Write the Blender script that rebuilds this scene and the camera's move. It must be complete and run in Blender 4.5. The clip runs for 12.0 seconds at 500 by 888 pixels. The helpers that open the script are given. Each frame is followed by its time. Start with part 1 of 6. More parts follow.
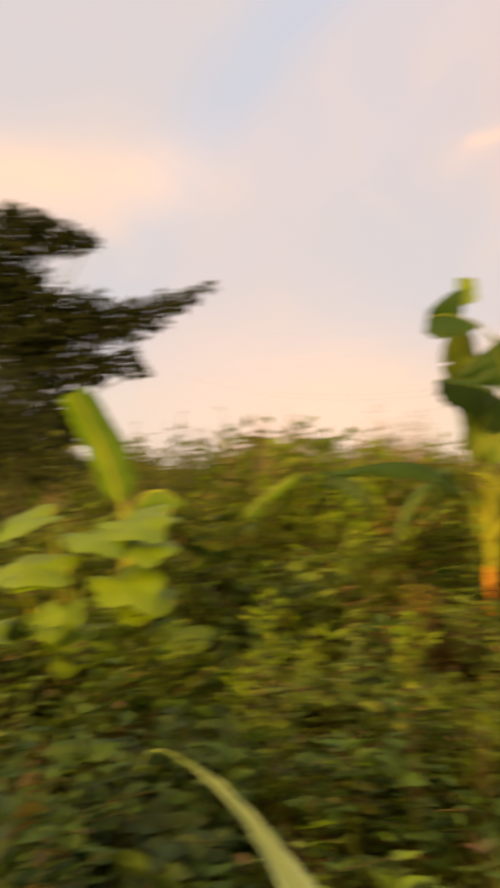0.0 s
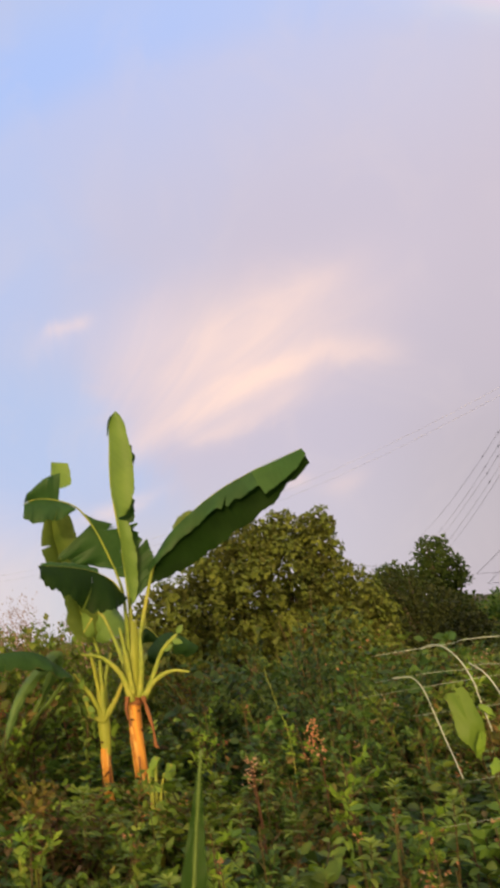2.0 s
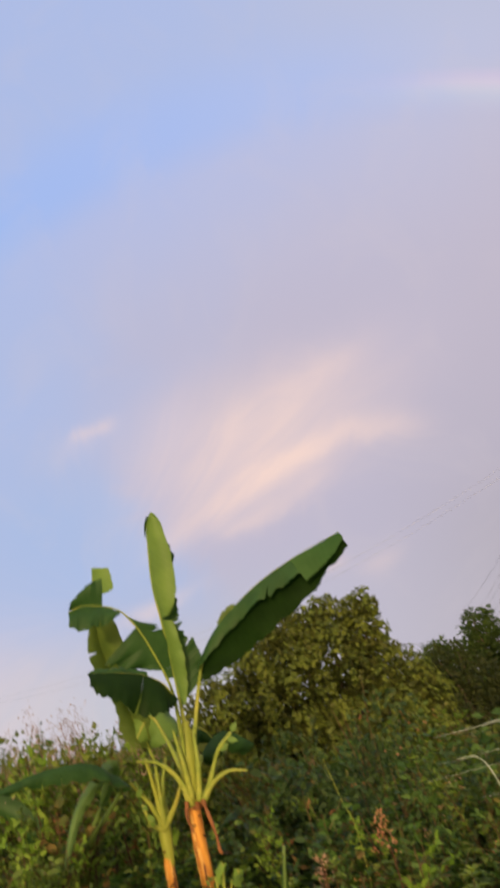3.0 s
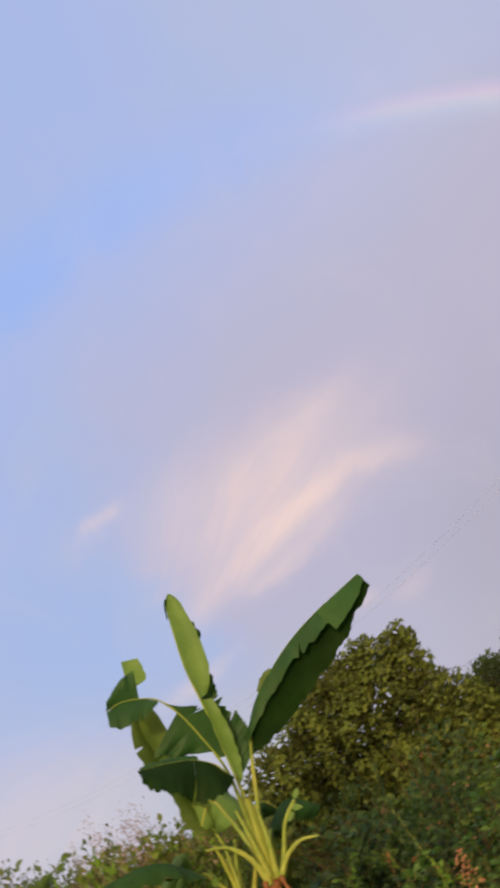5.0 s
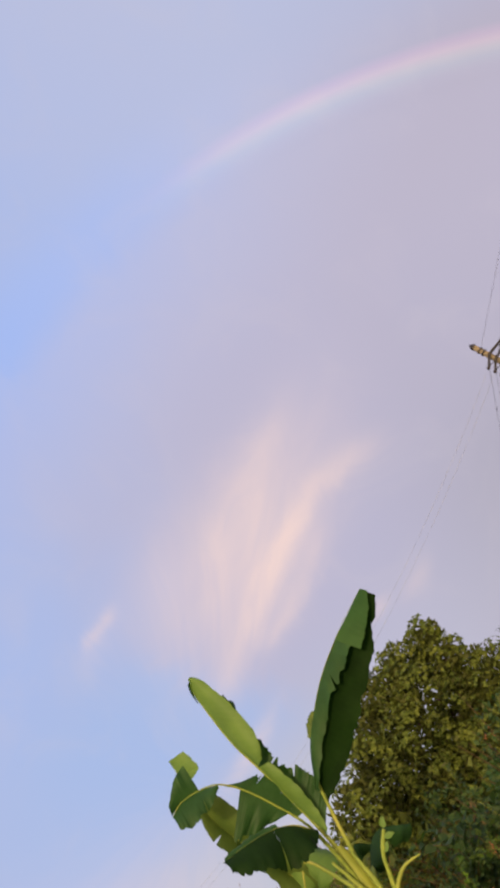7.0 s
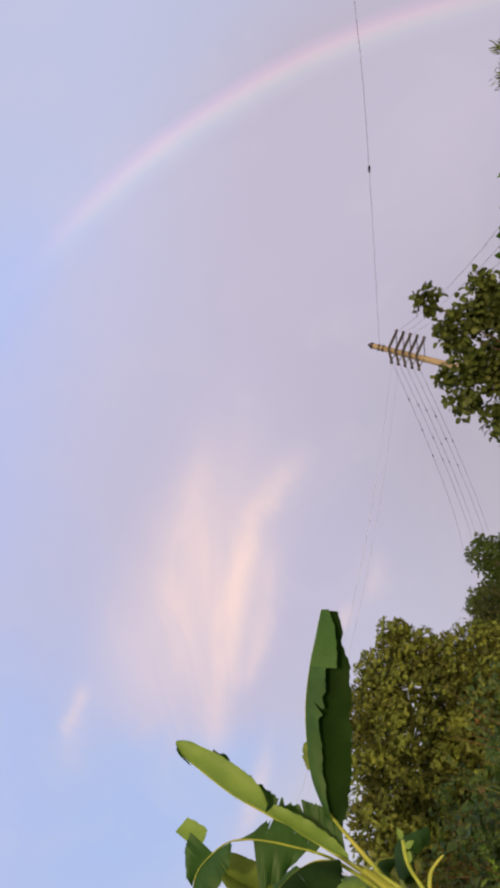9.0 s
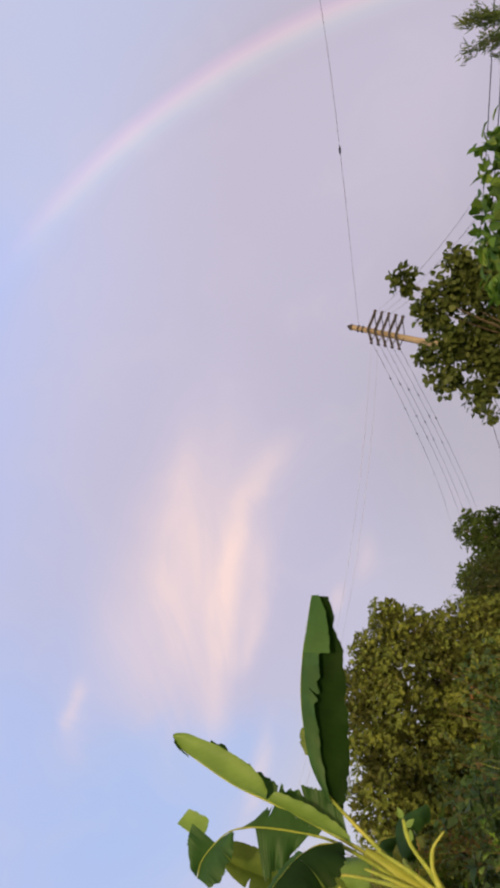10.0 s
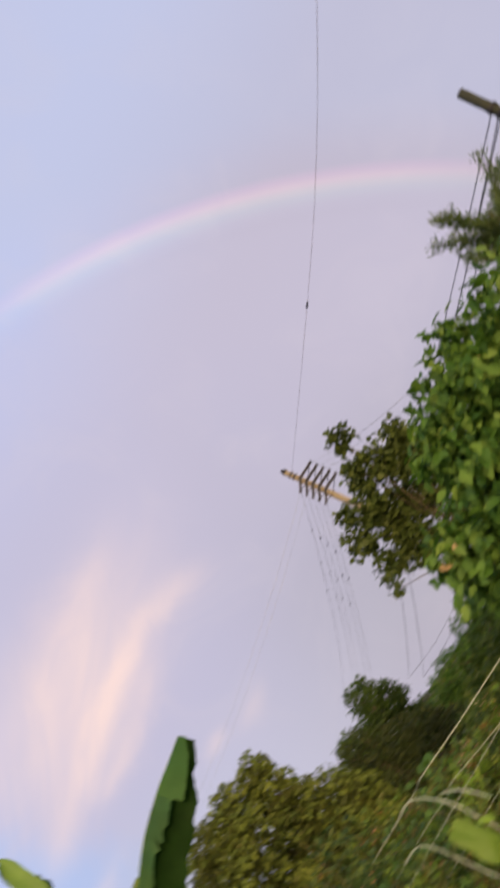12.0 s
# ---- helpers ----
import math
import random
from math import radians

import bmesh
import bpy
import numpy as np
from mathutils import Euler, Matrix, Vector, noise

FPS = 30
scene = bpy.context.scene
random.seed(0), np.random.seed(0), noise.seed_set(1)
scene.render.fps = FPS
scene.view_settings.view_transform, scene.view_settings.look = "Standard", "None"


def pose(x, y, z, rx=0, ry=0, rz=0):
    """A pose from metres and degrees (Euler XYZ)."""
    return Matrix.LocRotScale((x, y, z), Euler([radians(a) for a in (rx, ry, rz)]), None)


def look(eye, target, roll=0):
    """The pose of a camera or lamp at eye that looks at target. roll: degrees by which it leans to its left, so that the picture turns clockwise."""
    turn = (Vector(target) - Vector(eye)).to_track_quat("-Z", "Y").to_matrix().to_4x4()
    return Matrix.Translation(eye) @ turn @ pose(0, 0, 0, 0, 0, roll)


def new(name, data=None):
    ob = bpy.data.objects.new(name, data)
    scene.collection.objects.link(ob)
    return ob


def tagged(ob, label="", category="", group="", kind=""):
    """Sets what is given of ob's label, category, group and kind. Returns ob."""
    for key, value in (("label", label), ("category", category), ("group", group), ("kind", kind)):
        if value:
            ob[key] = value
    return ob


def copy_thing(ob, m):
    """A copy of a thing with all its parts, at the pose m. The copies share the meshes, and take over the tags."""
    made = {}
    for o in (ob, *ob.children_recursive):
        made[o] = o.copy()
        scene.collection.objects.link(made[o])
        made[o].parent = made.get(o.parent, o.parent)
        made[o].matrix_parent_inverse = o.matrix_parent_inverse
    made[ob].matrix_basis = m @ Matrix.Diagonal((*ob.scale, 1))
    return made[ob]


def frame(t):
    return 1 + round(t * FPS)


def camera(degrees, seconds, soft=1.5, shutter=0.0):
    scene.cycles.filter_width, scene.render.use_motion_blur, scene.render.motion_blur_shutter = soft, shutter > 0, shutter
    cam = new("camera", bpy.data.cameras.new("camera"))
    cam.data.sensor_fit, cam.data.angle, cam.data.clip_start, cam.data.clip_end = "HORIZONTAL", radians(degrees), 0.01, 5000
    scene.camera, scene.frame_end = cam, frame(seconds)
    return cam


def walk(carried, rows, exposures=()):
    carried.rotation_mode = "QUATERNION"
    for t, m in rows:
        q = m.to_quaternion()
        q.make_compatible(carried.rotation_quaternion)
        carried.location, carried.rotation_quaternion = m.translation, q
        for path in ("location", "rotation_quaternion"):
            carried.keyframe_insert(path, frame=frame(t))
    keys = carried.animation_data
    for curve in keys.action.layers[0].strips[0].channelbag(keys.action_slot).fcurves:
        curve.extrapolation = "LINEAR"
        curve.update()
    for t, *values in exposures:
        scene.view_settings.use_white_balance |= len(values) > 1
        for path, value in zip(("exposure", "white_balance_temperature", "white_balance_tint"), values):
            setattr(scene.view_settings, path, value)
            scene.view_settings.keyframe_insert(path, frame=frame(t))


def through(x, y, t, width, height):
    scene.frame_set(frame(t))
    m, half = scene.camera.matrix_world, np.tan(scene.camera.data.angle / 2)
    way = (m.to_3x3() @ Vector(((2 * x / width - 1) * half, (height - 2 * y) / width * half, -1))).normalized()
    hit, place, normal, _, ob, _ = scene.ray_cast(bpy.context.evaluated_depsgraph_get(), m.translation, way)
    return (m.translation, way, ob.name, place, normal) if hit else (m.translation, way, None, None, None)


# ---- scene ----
# camera: held by hand, turning on the spot
cam = camera(32.0, 12.0, soft=3.8, shutter=0.75)
ROWS = [
    (0, -0.021, 0.115, 1.448, 91.64, 0.07, 17.28),
    (0.5, -0.012, 0.110, 1.452, 93.08, 0.82, 0.32),
    (1, -0.024, 0.124, 1.456, 97.39, 2.20, -6.12),
    (1.5, -0.010, 0.098, 1.470, 99.94, 7.68, -9.71),
    (2, -0.047, 0.046, 1.475, 101.68, 7.18, -8.17),
    (2.5, -0.075, -0.003, 1.480, 103.76, 10.05, -7.17),
    (3, -0.084, -0.020, 1.480, 107.96, 11.90, -4.97),
    (5, -0.028, -0.019, 1.510, 112.95, 23.20, -0.44),
    (5.5, -0.026, -0.020, 1.512, 113.67, 29.54, 3.05),
    (6, -0.015, -0.023, 1.512, 115.82, 35.17, 5.11),
    (6.5, -0.010, -0.026, 1.506, 118.87, 39.22, 6.39),
    (8.5, 0.006, -0.032, 1.519, 125.02, 54.44, 11.51),
    (9, 0.028, -0.035, 1.522, 127.77, 57.13, 13.40),
    (9.5, 0.046, -0.037, 1.522, 128.63, 58.98, 15.29),
    (10, 0.056, -0.028, 1.520, 128.51, 59.98, 15.30),
    (10.5, 0.061, -0.019, 1.516, 128.45, 60.19, 15.08),
    (11, 0.058, -0.020, 1.520, 128.58, 60.11, 14.94),
    (11.5, 0.068, -0.040, 1.485, 126.37, 58.74, 7.39),
    (12, 0.118, -0.020, 1.468, 120.53, 52.44, -4.42),
]
EXPOSURE = [
    (0.0, 0.42, 13500, 15), (0.5, 0.28, 11800, 12), (1.0, 0.18, 8800, 9), (1.5, 0.12, 7600, 9),
    (2.0, 0.20, 7200, 9), (2.5, 0.12, 6950, 9), (3.0, 0.0, 6850, 9), (5.5, -0.06, 6450, 9), (8.5, 0.04, 6550, 11), (12.0, 0.12, 6550, 10),
]
walk(cam, [(t, pose(x, y, z, a, b, c)) for t, x, y, z, a, b, c in ROWS], EXPOSURE)

# ---------------------------------------------------------------- light
SUN_ALT = 4.2
SUN_DIR = Vector((math.cos(radians(75.7)) * math.cos(radians(SUN_ALT)),
                  math.sin(radians(75.7)) * math.cos(radians(SUN_ALT)), -math.sin(radians(SUN_ALT))))
sun = new("sun", bpy.data.lights.new("sun", "SUN"))
sun.matrix_world = look((0, 0, 0), SUN_DIR)
sun.data.energy = 3.2
sun.data.angle = radians(2.5)
sun.data.color = (1.0, 0.70, 0.40)


class Nodes:
    """Short names for shader nodes of one tree."""

    def __init__(self, tree):
        self.t = tree

    def node(self, kind, **props):
        n = self.t.nodes.new(kind)
        for k, v in props.items():
            if k == "operation":
                n.operation = v
            elif k == "blend_type":
                n.blend_type = v
            elif k == "data_type":
                n.data_type = v
        return n

    def link(self, value, socket):
        if isinstance(value, bpy.types.NodeSocket):
            self.t.links.new(value, socket)
        elif value is not None:
            socket.default_value = value

    def math(self, op, a, b=None, c=None):
        n = self.node("ShaderNodeMath", operation=op)
        for v, s in zip((a, b, c), n.inputs):
            self.link(v, s)
        return n.outputs[0]

    def vmath(self, op, a, b=None):
        n = self.node("ShaderNodeVectorMath", operation=op)
        self.link(a, n.inputs[0])
        if b is not None:
            self.link(b, n.inputs[1])
        return n.outputs["Value"] if op in ("DOT_PRODUCT", "LENGTH") else n.outputs["Vector"]

    def mix(self, f, a, b, blend="MIX"):
        n = self.node("ShaderNodeMix", data_type="RGBA", blend_type=blend)
        self.link(f, n.inputs["Factor"])
        col = lambda v: (*v, 1) if isinstance(v, tuple) and len(v) == 3 else v
        self.link(col(a), n.inputs[6])
        self.link(col(b), n.inputs[7])
        return n.outputs[2]

    def step(self, v, lo, hi):
        n = self.node("ShaderNodeMapRange")
        n.interpolation_type = "SMOOTHSTEP"
        self.link(v, n.inputs[0])
        n.inputs[1].default_value, n.inputs[2].default_value = lo, hi
        return n.outputs[0]

    def noise(self, vec, scale, detail=3.0, rough=0.5, distort=0.0):
        n = self.node("ShaderNodeTexNoise")
        self.link(vec, n.inputs["Vector"])
        n.inputs["Scale"].default_value, n.inputs["Detail"].default_value = scale, detail
        n.inputs["Roughness"].default_value, n.inputs["Distortion"].default_value = rough, distort
        return n.outputs["Fac"]

    def ramp(self, v, stops):
        n = self.node("ShaderNodeValToRGB")
        self.link(v, n.inputs[0])
        e = n.color_ramp.elements
        while len(e) < len(stops):
            e.new(0.5)
        for el, (p, c) in zip(e, stops):
            el.position, el.color = p, (*c, 1)
        return n.outputs[0]


def make_sky():
    world = bpy.data.worlds.new("sky")
    scene.world = world
    world.use_nodes = True
    world.node_tree.nodes.clear()
    N = Nodes(world.node_tree)
    ray = N.node("ShaderNodeTexCoord").outputs["Generated"]
    xyz = N.node("ShaderNodeSeparateXYZ")
    N.link(ray, xyz.inputs[0])
    az = N.math("MULTIPLY", N.math("ARCTAN2", xyz.outputs[0], xyz.outputs[1]), 57.2958)
    alt = N.math("MULTIPLY", N.math("ARCSINE", xyz.outputs[2]), 57.2958)
    clear = N.node("ShaderNodeTexSky")
    clear.sky_type, clear.sun_disc = "NISHITA", False
    clear.sun_elevation, clear.sun_rotation = radians(SUN_ALT), radians(194.3)
    comb = N.node("ShaderNodeCombineXYZ")
    N.link(az, comb.inputs[0])
    N.link(alt, comb.inputs[1])
    flat = comb.outputs[0]
    soft = N.noise(flat, 0.045, 3, 0.5, 0.4)
    wisp = N.noise(flat, 0.16, 5, 0.55, 0.8)
    # blue gap towards the low west, grey-mauve rain veil towards the east
    veil = N.math("ADD", az, N.math("MULTIPLY", N.math("SUBTRACT", soft, 0.5), 26.0))
    veil = N.math("ADD", veil, N.math("MULTIPLY", N.math("SUBTRACT", alt, 20.0), -0.40))
    low = N.mix(N.step(veil, -14.0, 12.0), (0.37, 0.525, 0.91), (0.53, 0.505, 0.675))
    low = N.mix(N.step(veil, 10.0, 40.0), low, (0.525, 0.48, 0.60))
    high = N.mix(N.step(veil, -12.0, 30.0), (0.37, 0.525, 0.985), (0.55, 0.585, 0.825))
    col = N.mix(N.step(alt, 24.0, 40.0), low, high)
    haze = N.math("MULTIPLY", N.step(alt, 12.0, 0.0), N.math("ADD", 0.25, N.math("MULTIPLY", N.step(az, 17.0, 3.0), 0.47)))
    col = N.mix(haze, col, (0.555, 0.60, 0.695))
    col = N.mix(N.math("MULTIPLY", N.math("MULTIPLY", N.step(alt, 17.0, 7.0), N.step(az, 12.0, 28.0)), 0.75), col, (0.44, 0.41, 0.50))
    # clear blue below the rim of the sunlit cloud
    rim = N.math("ADD", N.math("MULTIPLY", N.math("ADD", az, 1.5), 0.86), N.math("MULTIPLY", N.math("SUBTRACT", alt, 20.4), 0.5))
    rim = N.math("ADD", rim, N.math("MULTIPLY", N.math("SUBTRACT", wisp, 0.5), 5.0))
    gap = N.math("MULTIPLY", N.math("MULTIPLY", N.step(rim, 0.5, -3.0), N.step(alt, 5.0, 11.0)), N.step(alt, 22.0, 15.0))
    col = N.mix(N.math("MULTIPLY", gap, 0.75), col, (0.385, 0.525, 0.86))
    col = N.mix(N.math("MULTIPLY", N.step(wisp, 0.45, 0.75), 0.16), col, (0.70, 0.62, 0.68))

    def lobe(a0, h0, turn, long, wide):
        """A soft streak of cloud about a point, turned by some degrees."""
        c, s = math.cos(radians(turn)), math.sin(radians(turn))
        wob = N.math("MULTIPLY", N.math("SUBTRACT", wisp, 0.5), 2.2)
        da = N.math("MULTIPLY", N.math("SUBTRACT", az, a0), math.cos(radians(h0)))
        dh = N.math("ADD", N.math("SUBTRACT", alt, h0), wob)
        u = N.math("ADD", N.math("MULTIPLY", da, c / long), N.math("MULTIPLY", dh, s / long))
        v = N.math("ADD", N.math("MULTIPLY", da, -s / wide), N.math("MULTIPLY", dh, c / wide))
        r = N.math("ADD", N.math("MULTIPLY", u, u), N.math("MULTIPLY", v, v))
        return N.math("EXPONENT", N.math("MULTIPLY", r, -1.0))

    pink = None
    for a0, h0, turn, long, wide, k in CLOUDS:
        one = N.math("MULTIPLY", lobe(a0, h0, turn, long, wide), k)
        pink = one if pink is None else N.math("ADD", pink, one)
    # fibres that fan out from the cloud's lower end
    out_a, out_h = N.math("ADD", az, 3.0), N.math("SUBTRACT", alt, 9.0)
    reach = N.math("SQRT", N.math("ADD", N.math("MULTIPLY", out_a, out_a), N.math("MULTIPLY", out_h, out_h)))
    fibre = N.node("ShaderNodeCombineXYZ")
    N.link(N.math("MULTIPLY", N.math("ARCTAN2", out_h, out_a), 8.0), fibre.inputs[0])
    N.link(N.math("MULTIPLY", reach, 0.13), fibre.inputs[1])
    fine = N.noise(fibre.outputs[0], 1.0, 4, 0.55, 0.7)
    pink = N.math("MULTIPLY", pink, N.math("ADD", 0.50, N.math("MULTIPLY", fine, 1.00)))
    col = N.mix(N.math("MINIMUM", pink, 1.0), col, (0.98, 0.735, 0.68))
    # the rainbow: a ring about the point opposite the sun
    ang = N.math("MULTIPLY", N.math("ARCCOSINE", N.vmath("DOT_PRODUCT", ray, tuple(SUN_DIR))), 57.2958)
    x = N.math("DIVIDE", N.math("SUBTRACT", ang, 40.04), 2.8)
    bow = N.ramp(x, [(0.0, (0, 0, 0)), (0.20, (0.025, 0.030, 0.035)), (0.40, (0.06, 0.10, 0.075)), (0.54, (0.16, 0.15, 0.085)),
                     (0.68, (0.26, 0.125, 0.095)), (0.82, (0.15, 0.035, 0.065)), (1.0, (0, 0, 0))])
    fade = N.math("MULTIPLY", N.step(az, 20.0, 38.0), N.step(az, 70.0, 45.0))
    fade = N.math("MULTIPLY", fade, N.step(alt, 4.0, 20.0))
    fade = N.math("MULTIPLY", fade, BOW)
    col = N.mix(1.0, col, N.mix(fade, (0.0, 0.0, 0.0), bow), "ADD")
    # a little brighter inside the bow
    inside = N.math("MULTIPLY", N.math("MULTIPLY", N.step(ang, 42.0, 39.0), N.step(ang, 22.0, 36.0)), 0.28)
    col = N.mix(inside, col, (0.62, 0.57, 0.72))
    outside = N.math("MULTIPLY", N.step(ang, 42.0, 47.0), 0.45)
    col = N.mix(outside, col, (0.505, 0.545, 0.74))
    # the unseen evening side behind the camera, brightened as warm fill from the front
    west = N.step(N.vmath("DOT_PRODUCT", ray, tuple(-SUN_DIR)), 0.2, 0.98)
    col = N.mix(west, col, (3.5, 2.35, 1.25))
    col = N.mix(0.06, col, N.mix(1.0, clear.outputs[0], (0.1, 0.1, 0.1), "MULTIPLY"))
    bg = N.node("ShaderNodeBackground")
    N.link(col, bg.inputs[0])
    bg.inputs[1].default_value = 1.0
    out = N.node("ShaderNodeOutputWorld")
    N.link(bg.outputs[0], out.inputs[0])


BOW = 0.62
STREAKS = [  # azimuth and altitude along each streak, its width and strength
    ([(20.4, 16.2), (17.0, 17.0), (13.5, 16.5), (10.5, 15.8), (7.5, 14.8), (4.6, 13.6), (1.0, 11.7)], 0.85, 0.27),
    ([(13.7, 14.6), (10.7, 13.4), (7.5, 12.6), (5.2, 12.3)], 0.70, 0.20),
    ([(18.0, 21.8), (12.8, 20.8), (9.2, 19.9), (6.4, 18.7)], 1.3, 0.10),
    ([(-3.2, 19.9), (-1.6, 20.4), (-0.2, 20.7)], 0.50, 0.26), ([(-1.6, 7.9), (2.6, 8.9)], 0.50, 0.30), ([(11.6, 8.8), (13.2, 9.0)], 0.45, 0.25), ([(14.4, 8.0), (16.6, 8.6)], 0.60, 0.20),
]
CLOUDS = [  # azimuth, altitude, turn, length, width, strength
    (11.2, 17.0, 17, 8.4, 2.8, 0.40), (9.0, 18.6, 22, 6.6, 2.6, 0.26), (13.0, 20.6, 14, 6.5, 1.9, 0.12), (3.6, 18.2, 36, 4.6, 2.8, 0.16), (4.5, 20.8, 22, 5.5, 2.2, 0.12),
    (8.6, 14.2, 20, 5.2, 1.7, 0.16), (-31.0, 18.0, 4, 9.0, 2.8, 0.75), (-14.0, 5.0, 0, 11.0, 5.0, 0.32), (-2.6, 19.6, 24, 1.7, 0.9, 0.12),
]
for line, wide, strength in STREAKS:
    for (a0, h0), (a1, h1) in zip(line[:-1], line[1:]):
        run, rise = (a1 - a0) * math.cos(radians(h0)), h1 - h0
        CLOUDS.append(((a0 + a1) / 2, (h0 + h1) / 2, math.degrees(math.atan2(rise, run)) % 180, 0.62 * math.hypot(run, rise), wide, strength))
make_sky()


# ---------------------------------------------------------------- materials
def material(name):
    m = bpy.data.materials.new(name)
    m.use_nodes = True
    m.node_tree.nodes.clear()
    N = Nodes(m.node_tree)
    p = N.node("ShaderNodeBsdfPrincipled")
    out = N.node("ShaderNodeOutputMaterial")
    N.link(p.outputs[0], out.inputs[0])
    return m, N, p, out


def bump(N, p, height, strength, distance):
    b = N.node("ShaderNodeBump")
    b.inputs["Strength"].default_value, b.inputs["Distance"].default_value = strength, distance
    N.link(height, b.inputs["Height"])
    N.link(b.outputs[0], p.inputs["Normal"])


def leaf_material(name, stops, rough=0.6, shine=0.2, through=0.3, per_object=0.25, blotch=14.0, patch=None):
    """Leaves: each leaf its own tint, patches of another green, some light let through."""
    m, N, p, out = material(name)
    geo = N.node("ShaderNodeNewGeometry")
    info = N.node("ShaderNodeObjectInfo")
    pos = N.node("ShaderNodeTexCoord").outputs["Object"]
    v = N.math("ADD", N.math("MULTIPLY", geo.outputs["Random Per Island"], 1.0 - per_object),
               N.math("MULTIPLY", info.outputs["Random"], per_object))
    col = N.ramp(v, stops)
    n1 = N.noise(pos, blotch, 3)
    col = N.mix(N.math("MULTIPLY", N.step(n1, 0.45, 0.7), 0.35), col, tuple(c * 0.55 for c in stops[len(stops) // 2][1]))
    n2 = N.noise(pos, 2.6, 2)
    col = N.mix(N.math("MULTIPLY", N.step(n2, 0.42, 0.68), 0.5), col, patch or tuple(a * b for a, b in zip(stops[-2][1], (0.8, 0.95, 0.8))))
    N.link(col, p.inputs["Base Color"])
    p.inputs["Roughness"].default_value = rough
    p.inputs["Specular IOR Level"].default_value = shine
    tr = N.node("ShaderNodeBsdfTranslucent")
    N.link(N.mix(1.0, col, (1.25, 1.25, 0.6), "MULTIPLY"), tr.inputs[0])
    sh = N.node("ShaderNodeMixShader")
    sh.inputs[0].default_value = through
    N.link(p.outputs[0], sh.inputs[1])
    N.link(tr.outputs[0], sh.inputs[2])
    N.link(sh.outputs[0], out.inputs[0])
    return m


def banana_material(name, top, dark, edge, gloss=0.20):
    """Banana blades: fine cross veins, paler patches and browned spots."""
    m, N, p, out = material(name)
    uv = N.node("ShaderNodeUVMap").outputs[0]
    pos = N.node("ShaderNodeTexCoord").outputs["Object"]
    xyz = N.node("ShaderNodeSeparateXYZ")
    N.link(uv, xyz.inputs[0])
    rib = N.math("SINE", N.math("MULTIPLY", N.math("ADD", xyz.outputs[1], N.math("MULTIPLY", N.math("ABSOLUTE", xyz.outputs[0]), 0.05)), 210.0))
    big = N.noise(pos, 5.0, 4, 0.6)
    col = N.mix(N.step(big, 0.35, 0.7), dark, top)
    col = N.mix(N.math("MULTIPLY", N.step(rib, 0.0, 1.0), 0.06), col, edge)
    far = N.math("ABSOLUTE", xyz.outputs[0])
    rim = N.math("MULTIPLY", N.step(N.math("ADD", far, N.math("MULTIPLY", N.noise(pos, 26.0, 3), 0.25)), 1.08, 1.16), 0.5)
    col = N.mix(rim, col, (0.20, 0.13, 0.05))
    N.link(col, p.inputs["Base Color"])
    p.inputs["Roughness"].default_value = 0.50
    p.inputs["Specular IOR Level"].default_value = gloss
    bump(N, p, rib, 0.06, 0.002)
    tr = N.node("ShaderNodeBsdfTranslucent")
    N.link(N.mix(1.0, col, (1.3, 1.25, 0.5), "MULTIPLY"), tr.inputs[0])
    sh = N.node("ShaderNodeMixShader")
    sh.inputs[0].default_value = 0.28
    N.link(p.outputs[0], sh.inputs[1])
    N.link(tr.outputs[0], sh.inputs[2])
    N.link(sh.outputs[0], out.inputs[0])
    return m


def rough_material(name, a, b, c, scale, rough=0.85, stretch=(1, 1, 1), depth=0.01):
    """Bark, soil, concrete, dry stalks: two scales of blotches and a bump."""
    m, N, p, out = material(name)
    pos = N.vmath("MULTIPLY", N.node("ShaderNodeTexCoord").outputs["Object"], stretch)
    n1 = N.noise(pos, scale, 5, 0.6)
    n2 = N.noise(pos, scale * 0.17, 3)
    col = N.mix(N.step(n1, 0.3, 0.7), a, b)
    col = N.mix(N.step(n2, 0.45, 0.7), col, c)
    N.link(col, p.inputs["Base Color"])
    p.inputs["Roughness"].default_value = rough
    p.inputs["Specular IOR Level"].default_value = 0.22
    if depth:
        bump(N, p, n1, 0.5, depth)
    return m


WEED = leaf_material("weed_leaves", [(0.0, (0.035, 0.069, 0.013)), (0.42, (0.069, 0.132, 0.020)), (0.72, (0.098, 0.172, 0.028)), (0.88, (0.185, 0.245, 0.048)), (0.94, (0.173, 0.125, 0.045)), (1.0, (0.133, 0.075, 0.030))], rough=0.55, shine=0.22, patch=(0.15, 0.22, 0.035))
WEED_DARK = leaf_material("dark_weed_leaves", [(0.0, (0.023, 0.058, 0.015)), (0.5, (0.044, 0.107, 0.023)), (0.82, (0.084, 0.166, 0.035)), (0.90, (0.134, 0.096, 0.042)), (1.0, (0.096, 0.054, 0.026))], rough=0.55, shine=0.22, patch=(0.07, 0.13, 0.028))
WEED_FRESH = leaf_material("fresh_weed_leaves", [(0.0, (0.080, 0.155, 0.020)), (0.5, (0.140, 0.245, 0.033)), (1.0, (0.24, 0.34, 0.06))])
WEED_RUSTY = leaf_material("rusty_weed_leaves", [(0.0, (0.046, 0.068, 0.014)), (0.55, (0.098, 0.121, 0.024)), (0.88, (0.172, 0.110, 0.035)), (1.0, (0.276, 0.110, 0.055))])
